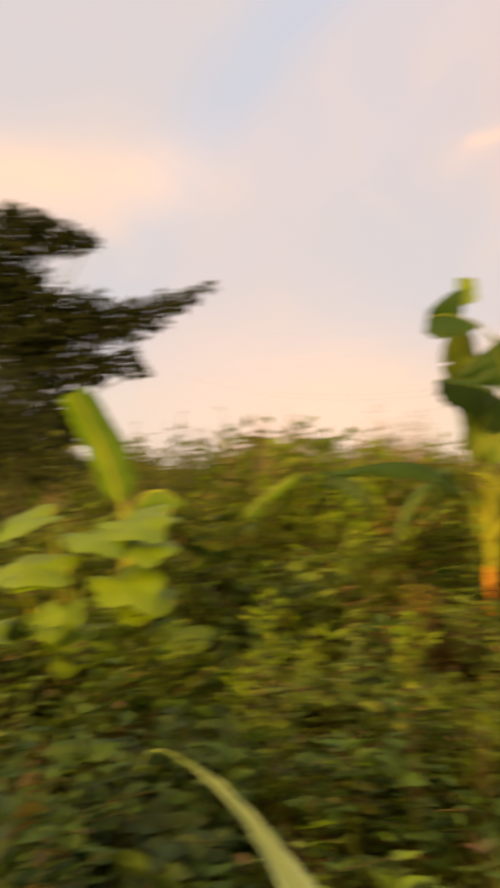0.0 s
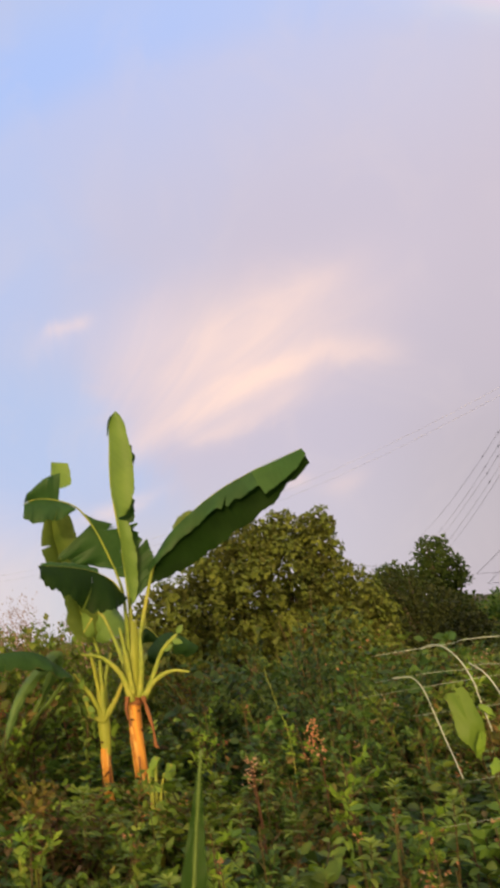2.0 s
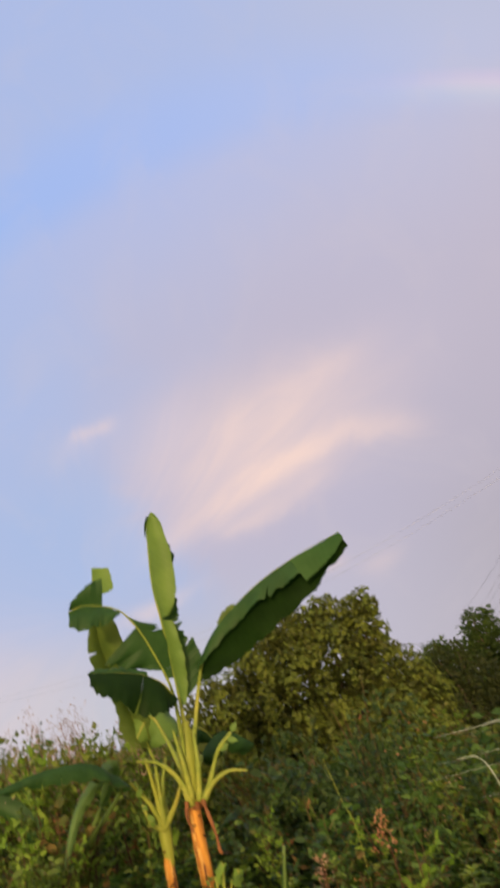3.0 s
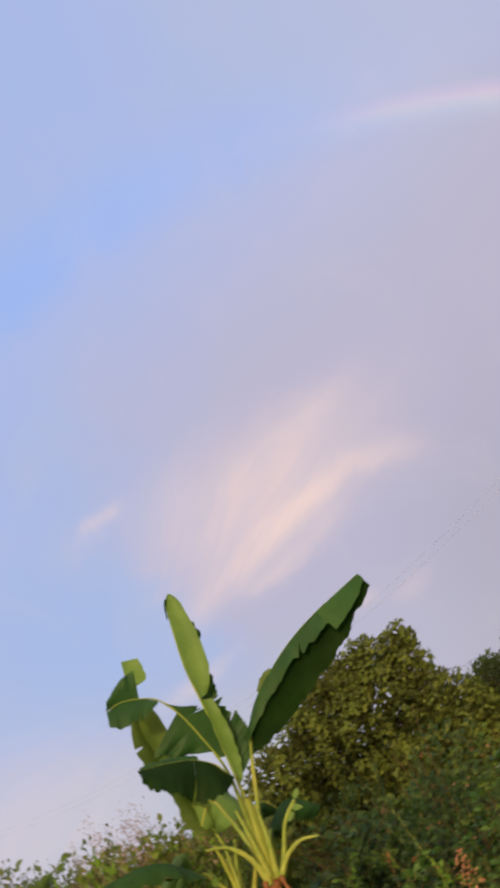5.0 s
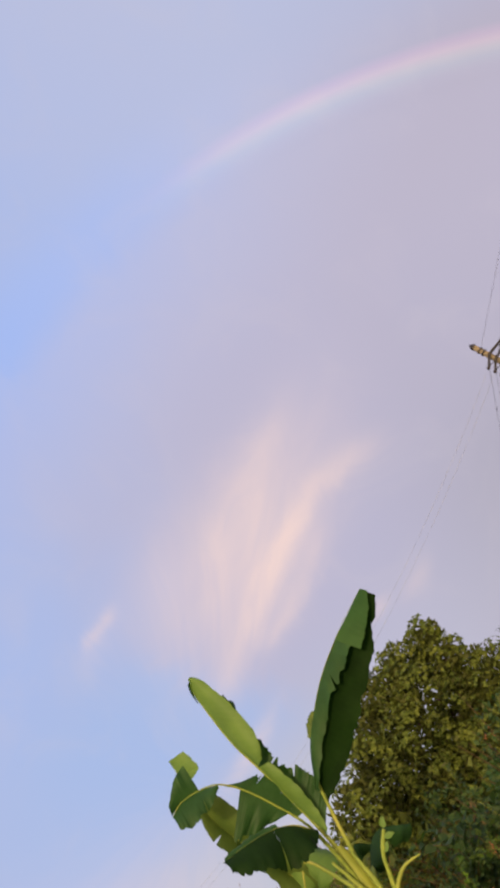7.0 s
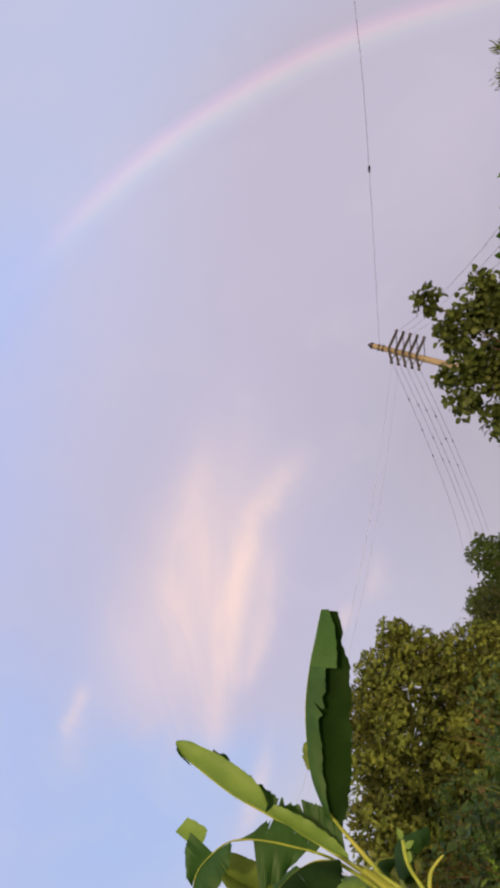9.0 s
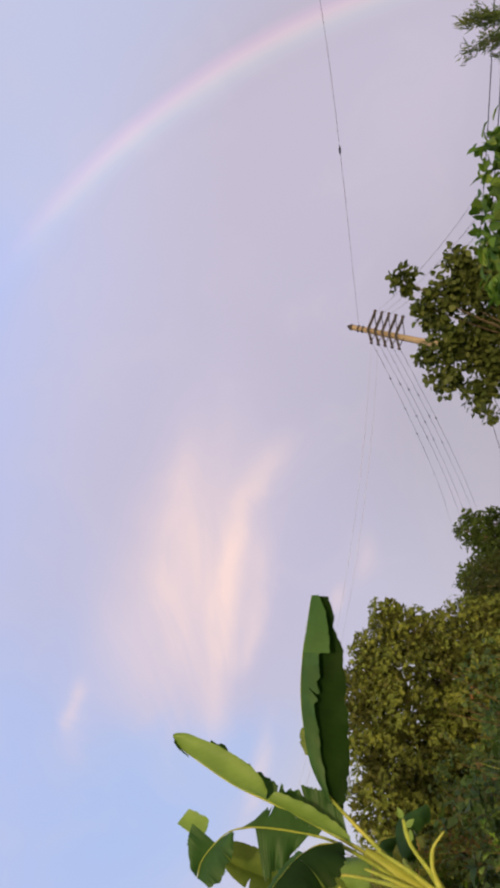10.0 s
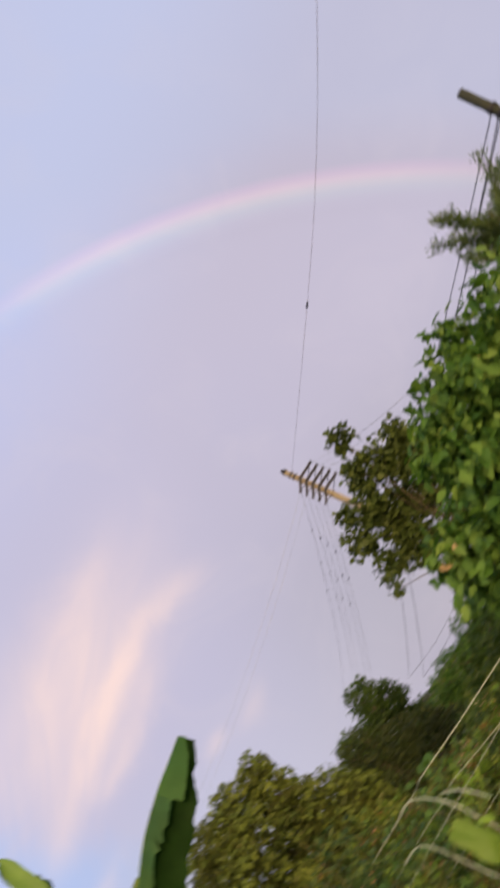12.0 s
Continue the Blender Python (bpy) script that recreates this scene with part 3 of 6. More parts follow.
def sheet_leaf(name, rib, r, flaps, parent, mats, label, seed=1, rib_mat=None):
    """A torn banana leaf: each flap spans from a line on the rib to its own free edge, with waves, tears and a belly; the rib runs along."""
    rng = np.random.default_rng(seed)
    g = Geo()
    uvs, which = [], []
    m = 8
    for slot, inner, outer, belly, wave, tears in flaps:
        n = 46
        A, B = curve(inner, n), curve(outer, n)
        face = unit(np.cross(B[n // 2] - A[n // 2], A[-1] - A[0]))
        if face[1] > 0:
            face = -face
        seg = np.linalg.norm(A[-1] - A[0])
        cuts = [0.0, *sorted(tears), 1.0]
        off = rng.uniform(0, 40)
        for a, e in zip(cuts[:-1], cuts[1:]):
            k = max(4, int(n * (e - a)) + 1)
            gap = 0.012
            lift = rng.normal(0, 0.006) if tears else 0.0
            v = []
            for i in range(k):
                f = i / (k - 1)
                for c in range(m):
                    u = c / (m - 1)
                    w = a + (e - a) * f
                    if a > 0:
                        w += gap * max(0.0, u - 0.45) * 2 * (1 - f) ** 3
                    if e < 1:
                        w -= gap * max(0.0, u - 0.45) * 2 * f ** 3
                    x = w * (n - 1)
                    j = min(int(x), n - 2)
                    pa, pb = A[j] + (A[j + 1] - A[j]) * (x - j), B[j] + (B[j + 1] - B[j]) * (x - j)
                    across = pb - pa
                    edge = 1.0 + wave * u * (noise.noise((w * 9.0 + off, seed, 0.0)) + 0.6 * noise.noise((w * 24.0, off, 3.0)) + 0.5 * noise.noise((w * 55.0, off, 5.0)) + 0.35 * noise.noise((w * 110.0, off, 8.0)))
                    curl = 0.7 * wave * u * u * np.linalg.norm(across) * (noise.noise((w * 5.5, off, 7.0)) + 0.25 * noise.noise((w * 17.0, off, 2.0)))
                    v.append(pa + across * u * edge + face * (belly * math.sin(math.pi * min(1.0, u * 0.8)) + curl * 1.6 + lift * u + 0.001 * noise.noise((w * 34.0, off, u * 2.0))))
                    uvs.append((u * 0.9, w * seg / 1.2))
            i, j = np.meshgrid(np.arange(k - 1), np.arange(m - 1), indexing="ij")
            q = np.stack([i * m + j, i * m + j + 1, (i + 1) * m + j + 1, (i + 1) * m + j], -1).reshape(-1, 4)
            g.add(np.array(v), np.concatenate([q[:, [0, 1, 2]], q[:, [0, 2, 3]]]))
            which.append(np.full(2 * len(q), slot))
    ob = part(name, g, mats[0], parent, label)
    uv = ob.data.uv_layers.new(name="UVMap")
    idx = np.empty(len(ob.data.loops), int)
    ob.data.loops.foreach_get("vertex_index", idx)
    uv.data.foreach_set("uv", np.array(uvs)[idx].ravel())
    for extra in mats[1:]:
        ob.data.materials.append(extra)
    ob.data.polygons.foreach_set("material_index", np.concatenate(which))
    k = Geo()
    line = curve(rib, 34)
    k.tube(line, np.interp(np.linspace(0, 1, 34), np.linspace(0, 1, len(r)), r), 8, cap=True)
    part("midrib", k, rib_mat or RIB, ob, "yellow-green midrib and stalk")
    return ob


def stem(name, pts, radii, mat, parent, label="", sides=14, seed=0, rough=0.05):
    rng = np.random.default_rng(seed)
    p = curve(pts, 22)
    r = np.interp(np.linspace(0, 1, 22), np.linspace(0, 1, len(radii)), radii) * (1 + rng.normal(0, rough, 22) * 0.5)
    g = Geo()
    g.tube(p, r, sides, cap=True)
    return part(name, g, mat, parent, label)


def scars(parent, pts, radii, n, seed):
    """Dark torn rims of old leaf sheaths round a stem."""
    rng = np.random.default_rng(seed)
    p = curve(pts, 40)
    for _ in range(n):
        i = rng.integers(4, 36)
        r = np.interp(i / 39, np.linspace(0, 1, len(radii)), radii) * 1.02
        a0, da = rng.uniform(-2.6, -0.6), rng.uniform(0.5, 1.3)
        a = np.linspace(a0, a0 + da, 8)
        ring = p[i] + np.stack([np.cos(a) * r, np.sin(a) * r, (a - a0) * rng.uniform(-0.05, 0.06)], -1)
        g = Geo()
        g.tube(ring, 0.004 + 0.004 * np.sin(np.linspace(0, np.pi, 8)), 5)
        part("sheath_scar", g, SCAR, parent, "dark brown torn sheath edge")


def sheath_strips(parent, pts, radii, n, seed):
    """Loose, dried strips of old sheath lying against a stem."""
    rng = np.random.default_rng(seed)
    p = curve(pts, 60)
    for k in range(n):
        i0 = int(rng.integers(4, 34))
        i1 = min(58, i0 + int(rng.integers(12, 26)))
        a0, da = rng.uniform(-2.9, -0.9), rng.uniform(0.35, 0.9)
        rows, m = np.arange(i0, i1), 6
        v = []
        for j, i in enumerate(rows):
            f = j / (len(rows) - 1)
            r = np.interp(i / 59, np.linspace(0, 1, len(radii)), radii) * (1.05 + 0.22 * max(0.0, f - 0.7))
            w = da * (1 - 0.55 * f) * (1 + 0.25 * noise.noise((i * 0.5, k, seed)))
            for c in range(m):
                a = a0 + 0.15 * math.sin(i * 0.2 + k) + w * (c / (m - 1) - 0.5)
                v.append(p[i] + np.array([math.cos(a) * r, math.sin(a) * r, 0.0]))
        i, j = np.meshgrid(np.arange(len(rows) - 1), np.arange(m - 1), indexing="ij")
        q = np.stack([i * m + j, i * m + j + 1, (i + 1) * m + j + 1, (i + 1) * m + j], -1).reshape(-1, 4)
        g = Geo()
        g.add(np.array(v), np.concatenate([q[:, [0, 1, 2]], q[:, [0, 2, 3]]]))
        part("dry_sheath", g, (SHEATH_PALE, HUSK, STEM_DRY, HUSK, SHEATH_PALE)[k % 5], parent, "loose dried sheath strip")


def main_banana():
    at = (0.01, 6.13, 0.0)
    b = thing("banana_plant", at, "young banana plant with orange dry stem among weeds", "banana plant", "banana plants")
    base = (0.03, 6.13, -0.05)
    mid = (-0.01, 6.13, 0.76)
    crown = (-0.01, 6.13, 1.12)
    neck = (0.01, 6.13, 1.40)
    stem("pseudostem", [base, mid, crown], [0.047, 0.044, 0.043], STEM_DRY, b, "orange-brown dry sheathed stem", seed=2)
    scars(b, [base, mid, crown], [0.047, 0.044, 0.043], 6, 5)
    sheath_strips(b, [base, mid, crown], [0.047, 0.044, 0.043], 12, 3)
    stem("leaf_sheath", [(-0.01, 6.13, 1.10), neck, (0.02, 6.13, 1.60)], [0.052, 0.062, 0.034], STEM_GREEN, b, "yellow-green leaf sheath bundle", seed=3)
    # young upright leaf
    sheet_leaf("leaf", [(0.00, 6.13, 1.29), (0.02, 6.11, 1.58), (0.02, 6.10, 1.79), (0.01, 6.08, 2.02), (-0.01, 6.04, 2.28), (-0.03, 6.00, 2.51), (-0.02, 5.97, 2.73), (-0.00, 5.94, 2.94)], (0.020, 0.015, 0.012, 0.010, 0.008, 0.006, 0.004, 0.002),
               [(0, [(-0.01, 6.04, 2.29), (-0.03, 6.00, 2.49), (-0.02, 5.97, 2.73), (-0.01, 5.95, 2.89), (0.01, 5.94, 2.97), (0.03, 5.93, 3.00)], [(0.05, 5.99, 2.30), (0.12, 5.95, 2.42), (0.142, 5.93, 2.63), (0.122, 5.92, 2.82), (0.098, 5.92, 2.95), (0.060, 5.92, 3.01)], 0.035, 0.05, []),
                (0, [(0.03, 6.10, 1.69), (0.01, 6.09, 1.89), (0.00, 6.06, 2.12), (-0.01, 6.04, 2.29)], [(0.07, 6.07, 1.72), (0.10, 6.03, 1.87), (0.10, 6.00, 2.08), (0.07, 6.00, 2.26)], 0.022, 0.10, []),
                (1, [(0.03, 5.93, 3.00), (0.00, 5.94, 2.94), (-0.02, 5.95, 2.86)], [(0.00, 5.91, 2.98), (-0.02, 5.92, 2.92), (-0.03, 5.94, 2.85)], 0.008, 0.1, []),
                (1, [(0.01, 6.10, 1.93), (-0.00, 6.07, 2.16), (-0.02, 6.02, 2.43), (-0.02, 6.00, 2.73)], [(0.17, 6.11, 1.96), (0.12, 6.08, 2.20), (0.13, 6.04, 2.43), (0.14, 6.01, 2.79)], -0.05, 0.30, [0.42, 0.7]),
                (1, [(0.03, 6.11, 1.71), (0.03, 6.11, 1.87), (0.02, 6.10, 1.99)], [(0.20, 6.12, 1.86), (0.22, 6.12, 1.99), (0.18, 6.11, 2.14)], 0.0, 0.10, [])],
               b, [BANANA_YOUNG, BANANA], "pale yellow-green upright young leaf with a notch", 4)
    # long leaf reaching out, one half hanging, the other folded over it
    # the hanging half is coloured darker, as if the folded half shaded it
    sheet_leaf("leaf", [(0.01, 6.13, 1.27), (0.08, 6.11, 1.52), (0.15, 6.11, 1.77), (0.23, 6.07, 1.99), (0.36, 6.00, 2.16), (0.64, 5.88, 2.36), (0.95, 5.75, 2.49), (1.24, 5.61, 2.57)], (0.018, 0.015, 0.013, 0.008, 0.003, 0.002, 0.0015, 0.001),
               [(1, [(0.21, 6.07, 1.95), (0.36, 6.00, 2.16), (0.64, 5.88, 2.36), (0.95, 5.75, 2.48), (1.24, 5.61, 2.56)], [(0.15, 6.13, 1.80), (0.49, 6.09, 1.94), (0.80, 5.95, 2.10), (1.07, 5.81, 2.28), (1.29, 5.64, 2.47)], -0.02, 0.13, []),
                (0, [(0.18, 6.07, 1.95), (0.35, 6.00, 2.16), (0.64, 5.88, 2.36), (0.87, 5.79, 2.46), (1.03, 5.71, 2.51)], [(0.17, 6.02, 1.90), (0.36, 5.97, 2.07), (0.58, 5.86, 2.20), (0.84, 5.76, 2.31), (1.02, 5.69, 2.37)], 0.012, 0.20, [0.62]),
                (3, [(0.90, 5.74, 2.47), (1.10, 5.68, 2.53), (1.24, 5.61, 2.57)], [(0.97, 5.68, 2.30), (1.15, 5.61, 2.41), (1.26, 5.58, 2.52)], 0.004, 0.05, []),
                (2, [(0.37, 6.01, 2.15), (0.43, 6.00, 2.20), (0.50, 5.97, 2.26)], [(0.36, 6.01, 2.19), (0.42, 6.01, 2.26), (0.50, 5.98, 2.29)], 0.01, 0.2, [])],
               b, [BANANA, BANANA_DARK_AND_SHADED, BANANA_OLIVE, BANANA_MID], "long dark green folded leaf with torn wavy edge", 8)
    # arching leaf, its end turned over
    sheet_leaf("leaf", [(-0.01, 6.15, 1.31), (-0.01, 6.13, 1.61), (-0.02, 6.12, 1.82), (-0.08, 6.06, 2.02), (-0.16, 5.99, 2.22), (-0.25, 5.94, 2.36), (-0.35, 5.90, 2.42), (-0.50, 5.86, 2.45), (-0.60, 5.83, 2.42)], (0.018, 0.014, 0.010, 0.008, 0.0065, 0.0055, 0.0045, 0.0035, 0.002),
               [(0, [(-0.60, 5.84, 2.43), (-0.49, 5.86, 2.45), (-0.38, 5.90, 2.43)], [(-0.58, 5.82, 2.48), (-0.46, 5.86, 2.58), (-0.36, 5.92, 2.62)], 0.02, 0.08, []),
                (0, [(-0.60, 5.83, 2.42), (-0.50, 5.86, 2.45), (-0.36, 5.90, 2.42), (-0.28, 5.93, 2.38)], [(-0.61, 5.77, 2.31), (-0.53, 5.78, 2.27), (-0.39, 5.84, 2.29), (-0.28, 5.91, 2.35)], 0.03, 0.12, [0.6]),
                (0, [(-0.25, 5.94, 2.35), (-0.16, 5.99, 2.22), (-0.08, 6.06, 2.01), (-0.05, 6.10, 1.90)], [(-0.17, 6.02, 2.30), (-0.03, 6.06, 2.24), (0.06, 6.12, 2.06), (0.05, 6.14, 1.89)], 0.02, 0.26, [0.35, 0.6, 0.8]),
                (0, [(-0.18, 5.99, 2.27), (-0.12, 6.02, 2.15), (-0.05, 6.08, 1.95)], [(-0.42, 6.01, 2.08), (-0.35, 6.03, 2.03), (-0.12, 6.08, 1.97)], 0.015, 0.25, [])],
               b, [BANANA], "arching dark green leaf with ragged edge", 11)
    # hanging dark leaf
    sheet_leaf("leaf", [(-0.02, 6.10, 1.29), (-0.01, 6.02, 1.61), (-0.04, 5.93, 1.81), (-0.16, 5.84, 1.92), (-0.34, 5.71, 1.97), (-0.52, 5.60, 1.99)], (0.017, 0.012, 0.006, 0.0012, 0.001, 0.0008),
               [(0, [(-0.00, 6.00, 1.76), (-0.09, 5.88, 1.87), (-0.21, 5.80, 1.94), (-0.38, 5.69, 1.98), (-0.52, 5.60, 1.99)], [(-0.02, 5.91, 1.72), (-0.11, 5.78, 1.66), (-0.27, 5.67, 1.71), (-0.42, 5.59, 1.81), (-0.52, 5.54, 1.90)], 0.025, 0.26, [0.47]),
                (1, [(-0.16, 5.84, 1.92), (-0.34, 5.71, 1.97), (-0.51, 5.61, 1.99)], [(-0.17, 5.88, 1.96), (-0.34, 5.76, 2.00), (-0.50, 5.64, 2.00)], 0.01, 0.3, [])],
               b, [BANANA_DARK_AND_SHADED, BANANA], "dark drooping leaf with torn lower edge", 17)
    # low leaves at the back
    blade("leaf", [(0.01, 6.20, 1.22), (0.14, 6.44, 1.41), (0.31, 6.69, 1.49), (0.52, 6.87, 1.36)],
          0.17, b, BANANA, folds=(-50, -60), near=(0, -0.3, 1), petiole=0.25, sunk=True, tears=2, seed=21, label="small dark green back leaf")
    blade("leaf", [(-0.02, 6.20, 1.20), (-0.11, 6.40, 1.51), (-0.20, 6.50, 1.69), (-0.33, 6.54, 1.55)],
          0.17, b, BANANA_YOUNG, folds=(-20, -20), near=(0, -1, 0.2), petiole=0.45, tears=2, seed=23, label="short yellowing back leaf")
    # cut leaf stalks
    for pts, r in (([(0.06, 6.10, 1.08), (0.13, 6.07, 1.22), (0.19, 6.05, 1.35), (0.24, 6.03, 1.41), (0.31, 6.01, 1.47)], (0.026, 0.017, 0.012, 0.016, 0.012)),
                   ([(0.05, 6.08, 1.09), (0.14, 6.05, 1.19), (0.25, 6.02, 1.24), (0.37, 6.00, 1.22)], (0.024, 0.016, 0.012, 0.006)),
                   ([(-0.02, 6.09, 1.08), (-0.08, 6.05, 1.26), (-0.19, 6.02, 1.38), (-0.32, 5.98, 1.42)], (0.026, 0.019, 0.013, 0.008)),
                   ([(0.03, 6.08, 1.10), (0.06, 6.04, 1.30), (0.07, 6.05, 1.52)], (0.022, 0.018, 0.010)),
                   ([(-0.01, 6.08, 1.12), (-0.03, 6.03, 1.34), (-0.06, 6.02, 1.56)], (0.022, 0.016, 0.009))):
        stem("cut_stalk", pts, r, RIB, b, "yellow cut leaf stalk", 8, 4, 0.12)
    for q, turn in (((0.215, 6.03, 1.375), 0.5), ((0.275, 6.01, 1.435), -0.3), ((0.31, 6.00, 1.475), 0.9)):
        g = Geo()
        g.leaves(np.array([q]), np.array([(math.cos(turn), -0.3, math.sin(turn))]), np.array([(0, -1, 0.2)]), 0.075, 0.05, FINE)
        part("leaf_shred", g, BANANA_YOUNG, b, "shred of yellow leaf on a broken stalk")
    stem("collar", [(0.00, 6.13, 1.045), (0.00, 6.13, 1.085), (0.00, 6.13, 1.125)], (0.046, 0.052, 0.044), HUSK, b, "torn brown rim of dry sheath", 12, 9, 0.2)
    stem("husk", [(0.05, 6.06, 1.10), (0.075, 6.01, 0.99), (0.095, 5.98, 0.89), (0.10, 5.97, 0.80), (0.115, 5.96, 0.78)], (0.015, 0.012, 0.009, 0.011, 0.009), HUSK, b, "brown dry hanging leaf sheath", 7, 6, 0.3)
    stem("husk", [(-0.05, 6.06, 1.11), (-0.065, 6.04, 1.04), (-0.06, 6.03, 0.97)], (0.016, 0.012, 0.006), HUSK, b, "brown dry hanging leaf sheath", 7, 7, 0.3)


def small_banana():
    at = (-0.25, 6.59, 0.0)
    b = thing("banana_plant", at, "slim yellow-green banana sucker beside the larger plant", "banana plant", "banana plants")
    p = [(at[0] + 0.02, at[1], -0.05), (-0.24, 6.60, 0.64), (-0.23, 6.60, 0.98), (-0.22, 6.60, 1.31)]
    stem("pseudostem", p[:2] + [(-0.23, 6.60, 0.77)], (0.040, 0.036, 0.034), STEM_DRY, b, "orange-brown dry stem foot", 12, 8)
    stem("leaf_sheath", [(-0.23, 6.60, 0.70), p[2], p[3]], (0.033, 0.050, 0.030), STEM_GREEN, b, "yellow-green sheath bundle", 12, 9)
    scars(b, p[:3], (0.040, 0.036, 0.034), 3, 9)
    sheath_strips(b, p[:3], (0.040, 0.036, 0.034), 5, 6)
    foot = (-0.23, 6.57, 0.94)
    for i, (m, e) in enumerate((((-0.25, 6.54, 1.18), (-0.28, 6.50, 1.42)), ((-0.20, 6.55, 1.20), (-0.14, 6.58, 1.40)), ((-0.13, 6.55, 1.08), (-0.06, 6.52, 1.22)),
                                ((-0.31, 6.54, 1.00), (-0.35, 6.51, 1.13)), ((-0.30, 6.53, 1.12), (-0.41, 6.50, 1.29)), ((-0.22, 6.53, 1.16), (-0.22, 6.50, 1.36)))):
        stem("leaf_stalk", [foot, m, e], (0.026, 0.017, 0.010), RIB if i % 2 else STEM_GREEN, b, "yellow-green broken leaf stalk", 8, i, 0.14)
    rng = np.random.default_rng(66)
    for q in ((-0.35, 6.50, 1.12), (-0.41, 6.49, 1.28), (-0.37, 6.49, 1.18), (-0.31, 6.50, 0.98), (-0.33, 6.50, 1.05)):
        g = Geo()
        g.leaves(np.array([q]), np.array([(rng.normal(0, 0.6), -0.4, rng.normal(0.1, 0.6))]), np.array([(0, -1, 0.3)]), rng.uniform(0.05, 0.09), 0.05, FINE)
        part("leaf_shred", g, BANANA_YOUNG, b, "shred of yellow leaf on a broken stalk")
    sheet_leaf("leaf", [(-0.22, 6.60, 1.39), (-0.28, 6.59, 1.59), (-0.36, 6.57, 1.78), (-0.43, 6.54, 2.06), (-0.47, 6.49, 2.31), (-0.47, 6.44, 2.55), (-0.43, 6.39, 2.79)], (0.012, 0.011, 0.009, 0.008, 0.006, 0.005, 0.003),
               [(1, [(-0.23, 6.60, 1.48), (-0.30, 6.59, 1.65), (-0.36, 6.57, 1.83), (-0.42, 6.54, 2.04), (-0.47, 6.49, 2.27), (-0.47, 6.44, 2.47)], [(-0.38, 6.51, 1.51), (-0.43, 6.49, 1.66), (-0.45, 6.47, 1.86), (-0.54, 6.43, 2.05), (-0.56, 6.40, 2.23), (-0.51, 6.40, 2.43)], 0.02, 0.14, [0.42, 0.75]),
                (1, [(-0.23, 6.60, 1.48), (-0.30, 6.59, 1.65), (-0.36, 6.57, 1.83), (-0.42, 6.54, 2.04), (-0.47, 6.49, 2.27), (-0.47, 6.44, 2.47)], [(-0.20, 6.55, 1.52), (-0.20, 6.50, 1.69), (-0.22, 6.48, 1.86), (-0.26, 6.44, 2.05), (-0.30, 6.41, 2.26), (-0.34, 6.41, 2.44)], 0.02, 0.12, [0.5]),
                (0, [(-0.47, 6.43, 2.62), (-0.45, 6.41, 2.71), (-0.44, 6.39, 2.80)], [(-0.37, 6.35, 2.59), (-0.30, 6.33, 2.62), (-0.31, 6.35, 2.77)], 0.02, 0.05, [])],
               b, [BANANA_YOUNG, BANANA_OLIVE], "yellowed leaf with torn sides and turned tip", 31)
    blade("leaf", [(-0.06, 6.52, 1.39), (0.00, 6.60, 1.49), (0.13, 6.69, 1.55), (0.23, 6.74, 1.45)],
          0.11, b, BANANA, folds=(-40, -45), near=(0, -0.4, 1), petiole=0.1, tears=1, seed=33, label="small dark green leaf")


def left_banana():
    at = (-1.05, 6.93, 0.0)
    b = thing("banana_plant", at, "low banana plant half hidden in the weeds, leaves arching", "banana plant", "banana plants")
    top = (-0.93, 6.94, 0.81)
    stem("pseudostem", [(at[0], at[1], -0.05), (-1.01, 6.93, 0.59), top], (0.06, 0.055, 0.04), STEM_GREEN, b, "green stem", 12, 12)
    blade("leaf", [top, (-0.48, 6.32, 1.26), (-0.52, 6.11, 1.40), (-0.65, 6.00, 1.48), (-0.85, 5.87, 1.49), (-1.04, 5.74, 1.46), (-1.20, 5.61, 1.41)],
          0.125, b, BANANA, folds=(-34, -30), near=(0, -0.3, 1), petiole=0.42, widths=(1, 0.9), tears=5, seed=41, label="dark green leaf arching level", tip=0.4, base=0.25, sunk=True, rib_mat=REED_RIB)
    blade("leaf", [top, (-0.70, 6.67, 1.07), (-0.50, 6.40, 1.40), (-0.62, 6.18, 1.33), (-0.75, 6.06, 1.16), (-0.87, 5.98, 0.84)],
          0.075, b, BANANA_PALE, folds=(-20, -25), near=(0.3, -1, 0.2), petiole=0.30, tears=3, seed=43, label="pale side leaf hanging down", tip=0.5, base=0.2, sunk=True, rib_mat=REED_RIB)
    blade("leaf", [top, (-1.09, 7.13, 1.10), (-1.42, 7.27, 1.41), (-1.80, 7.29, 1.39)],
          0.19, b, BANANA, folds=(-40, -45), near=(0, -0.3, 1), petiole=0.2, tears=2, seed=45, label="green leaf arching away", tip=0.25, sunk=True, rib_mat=REED_RIB)


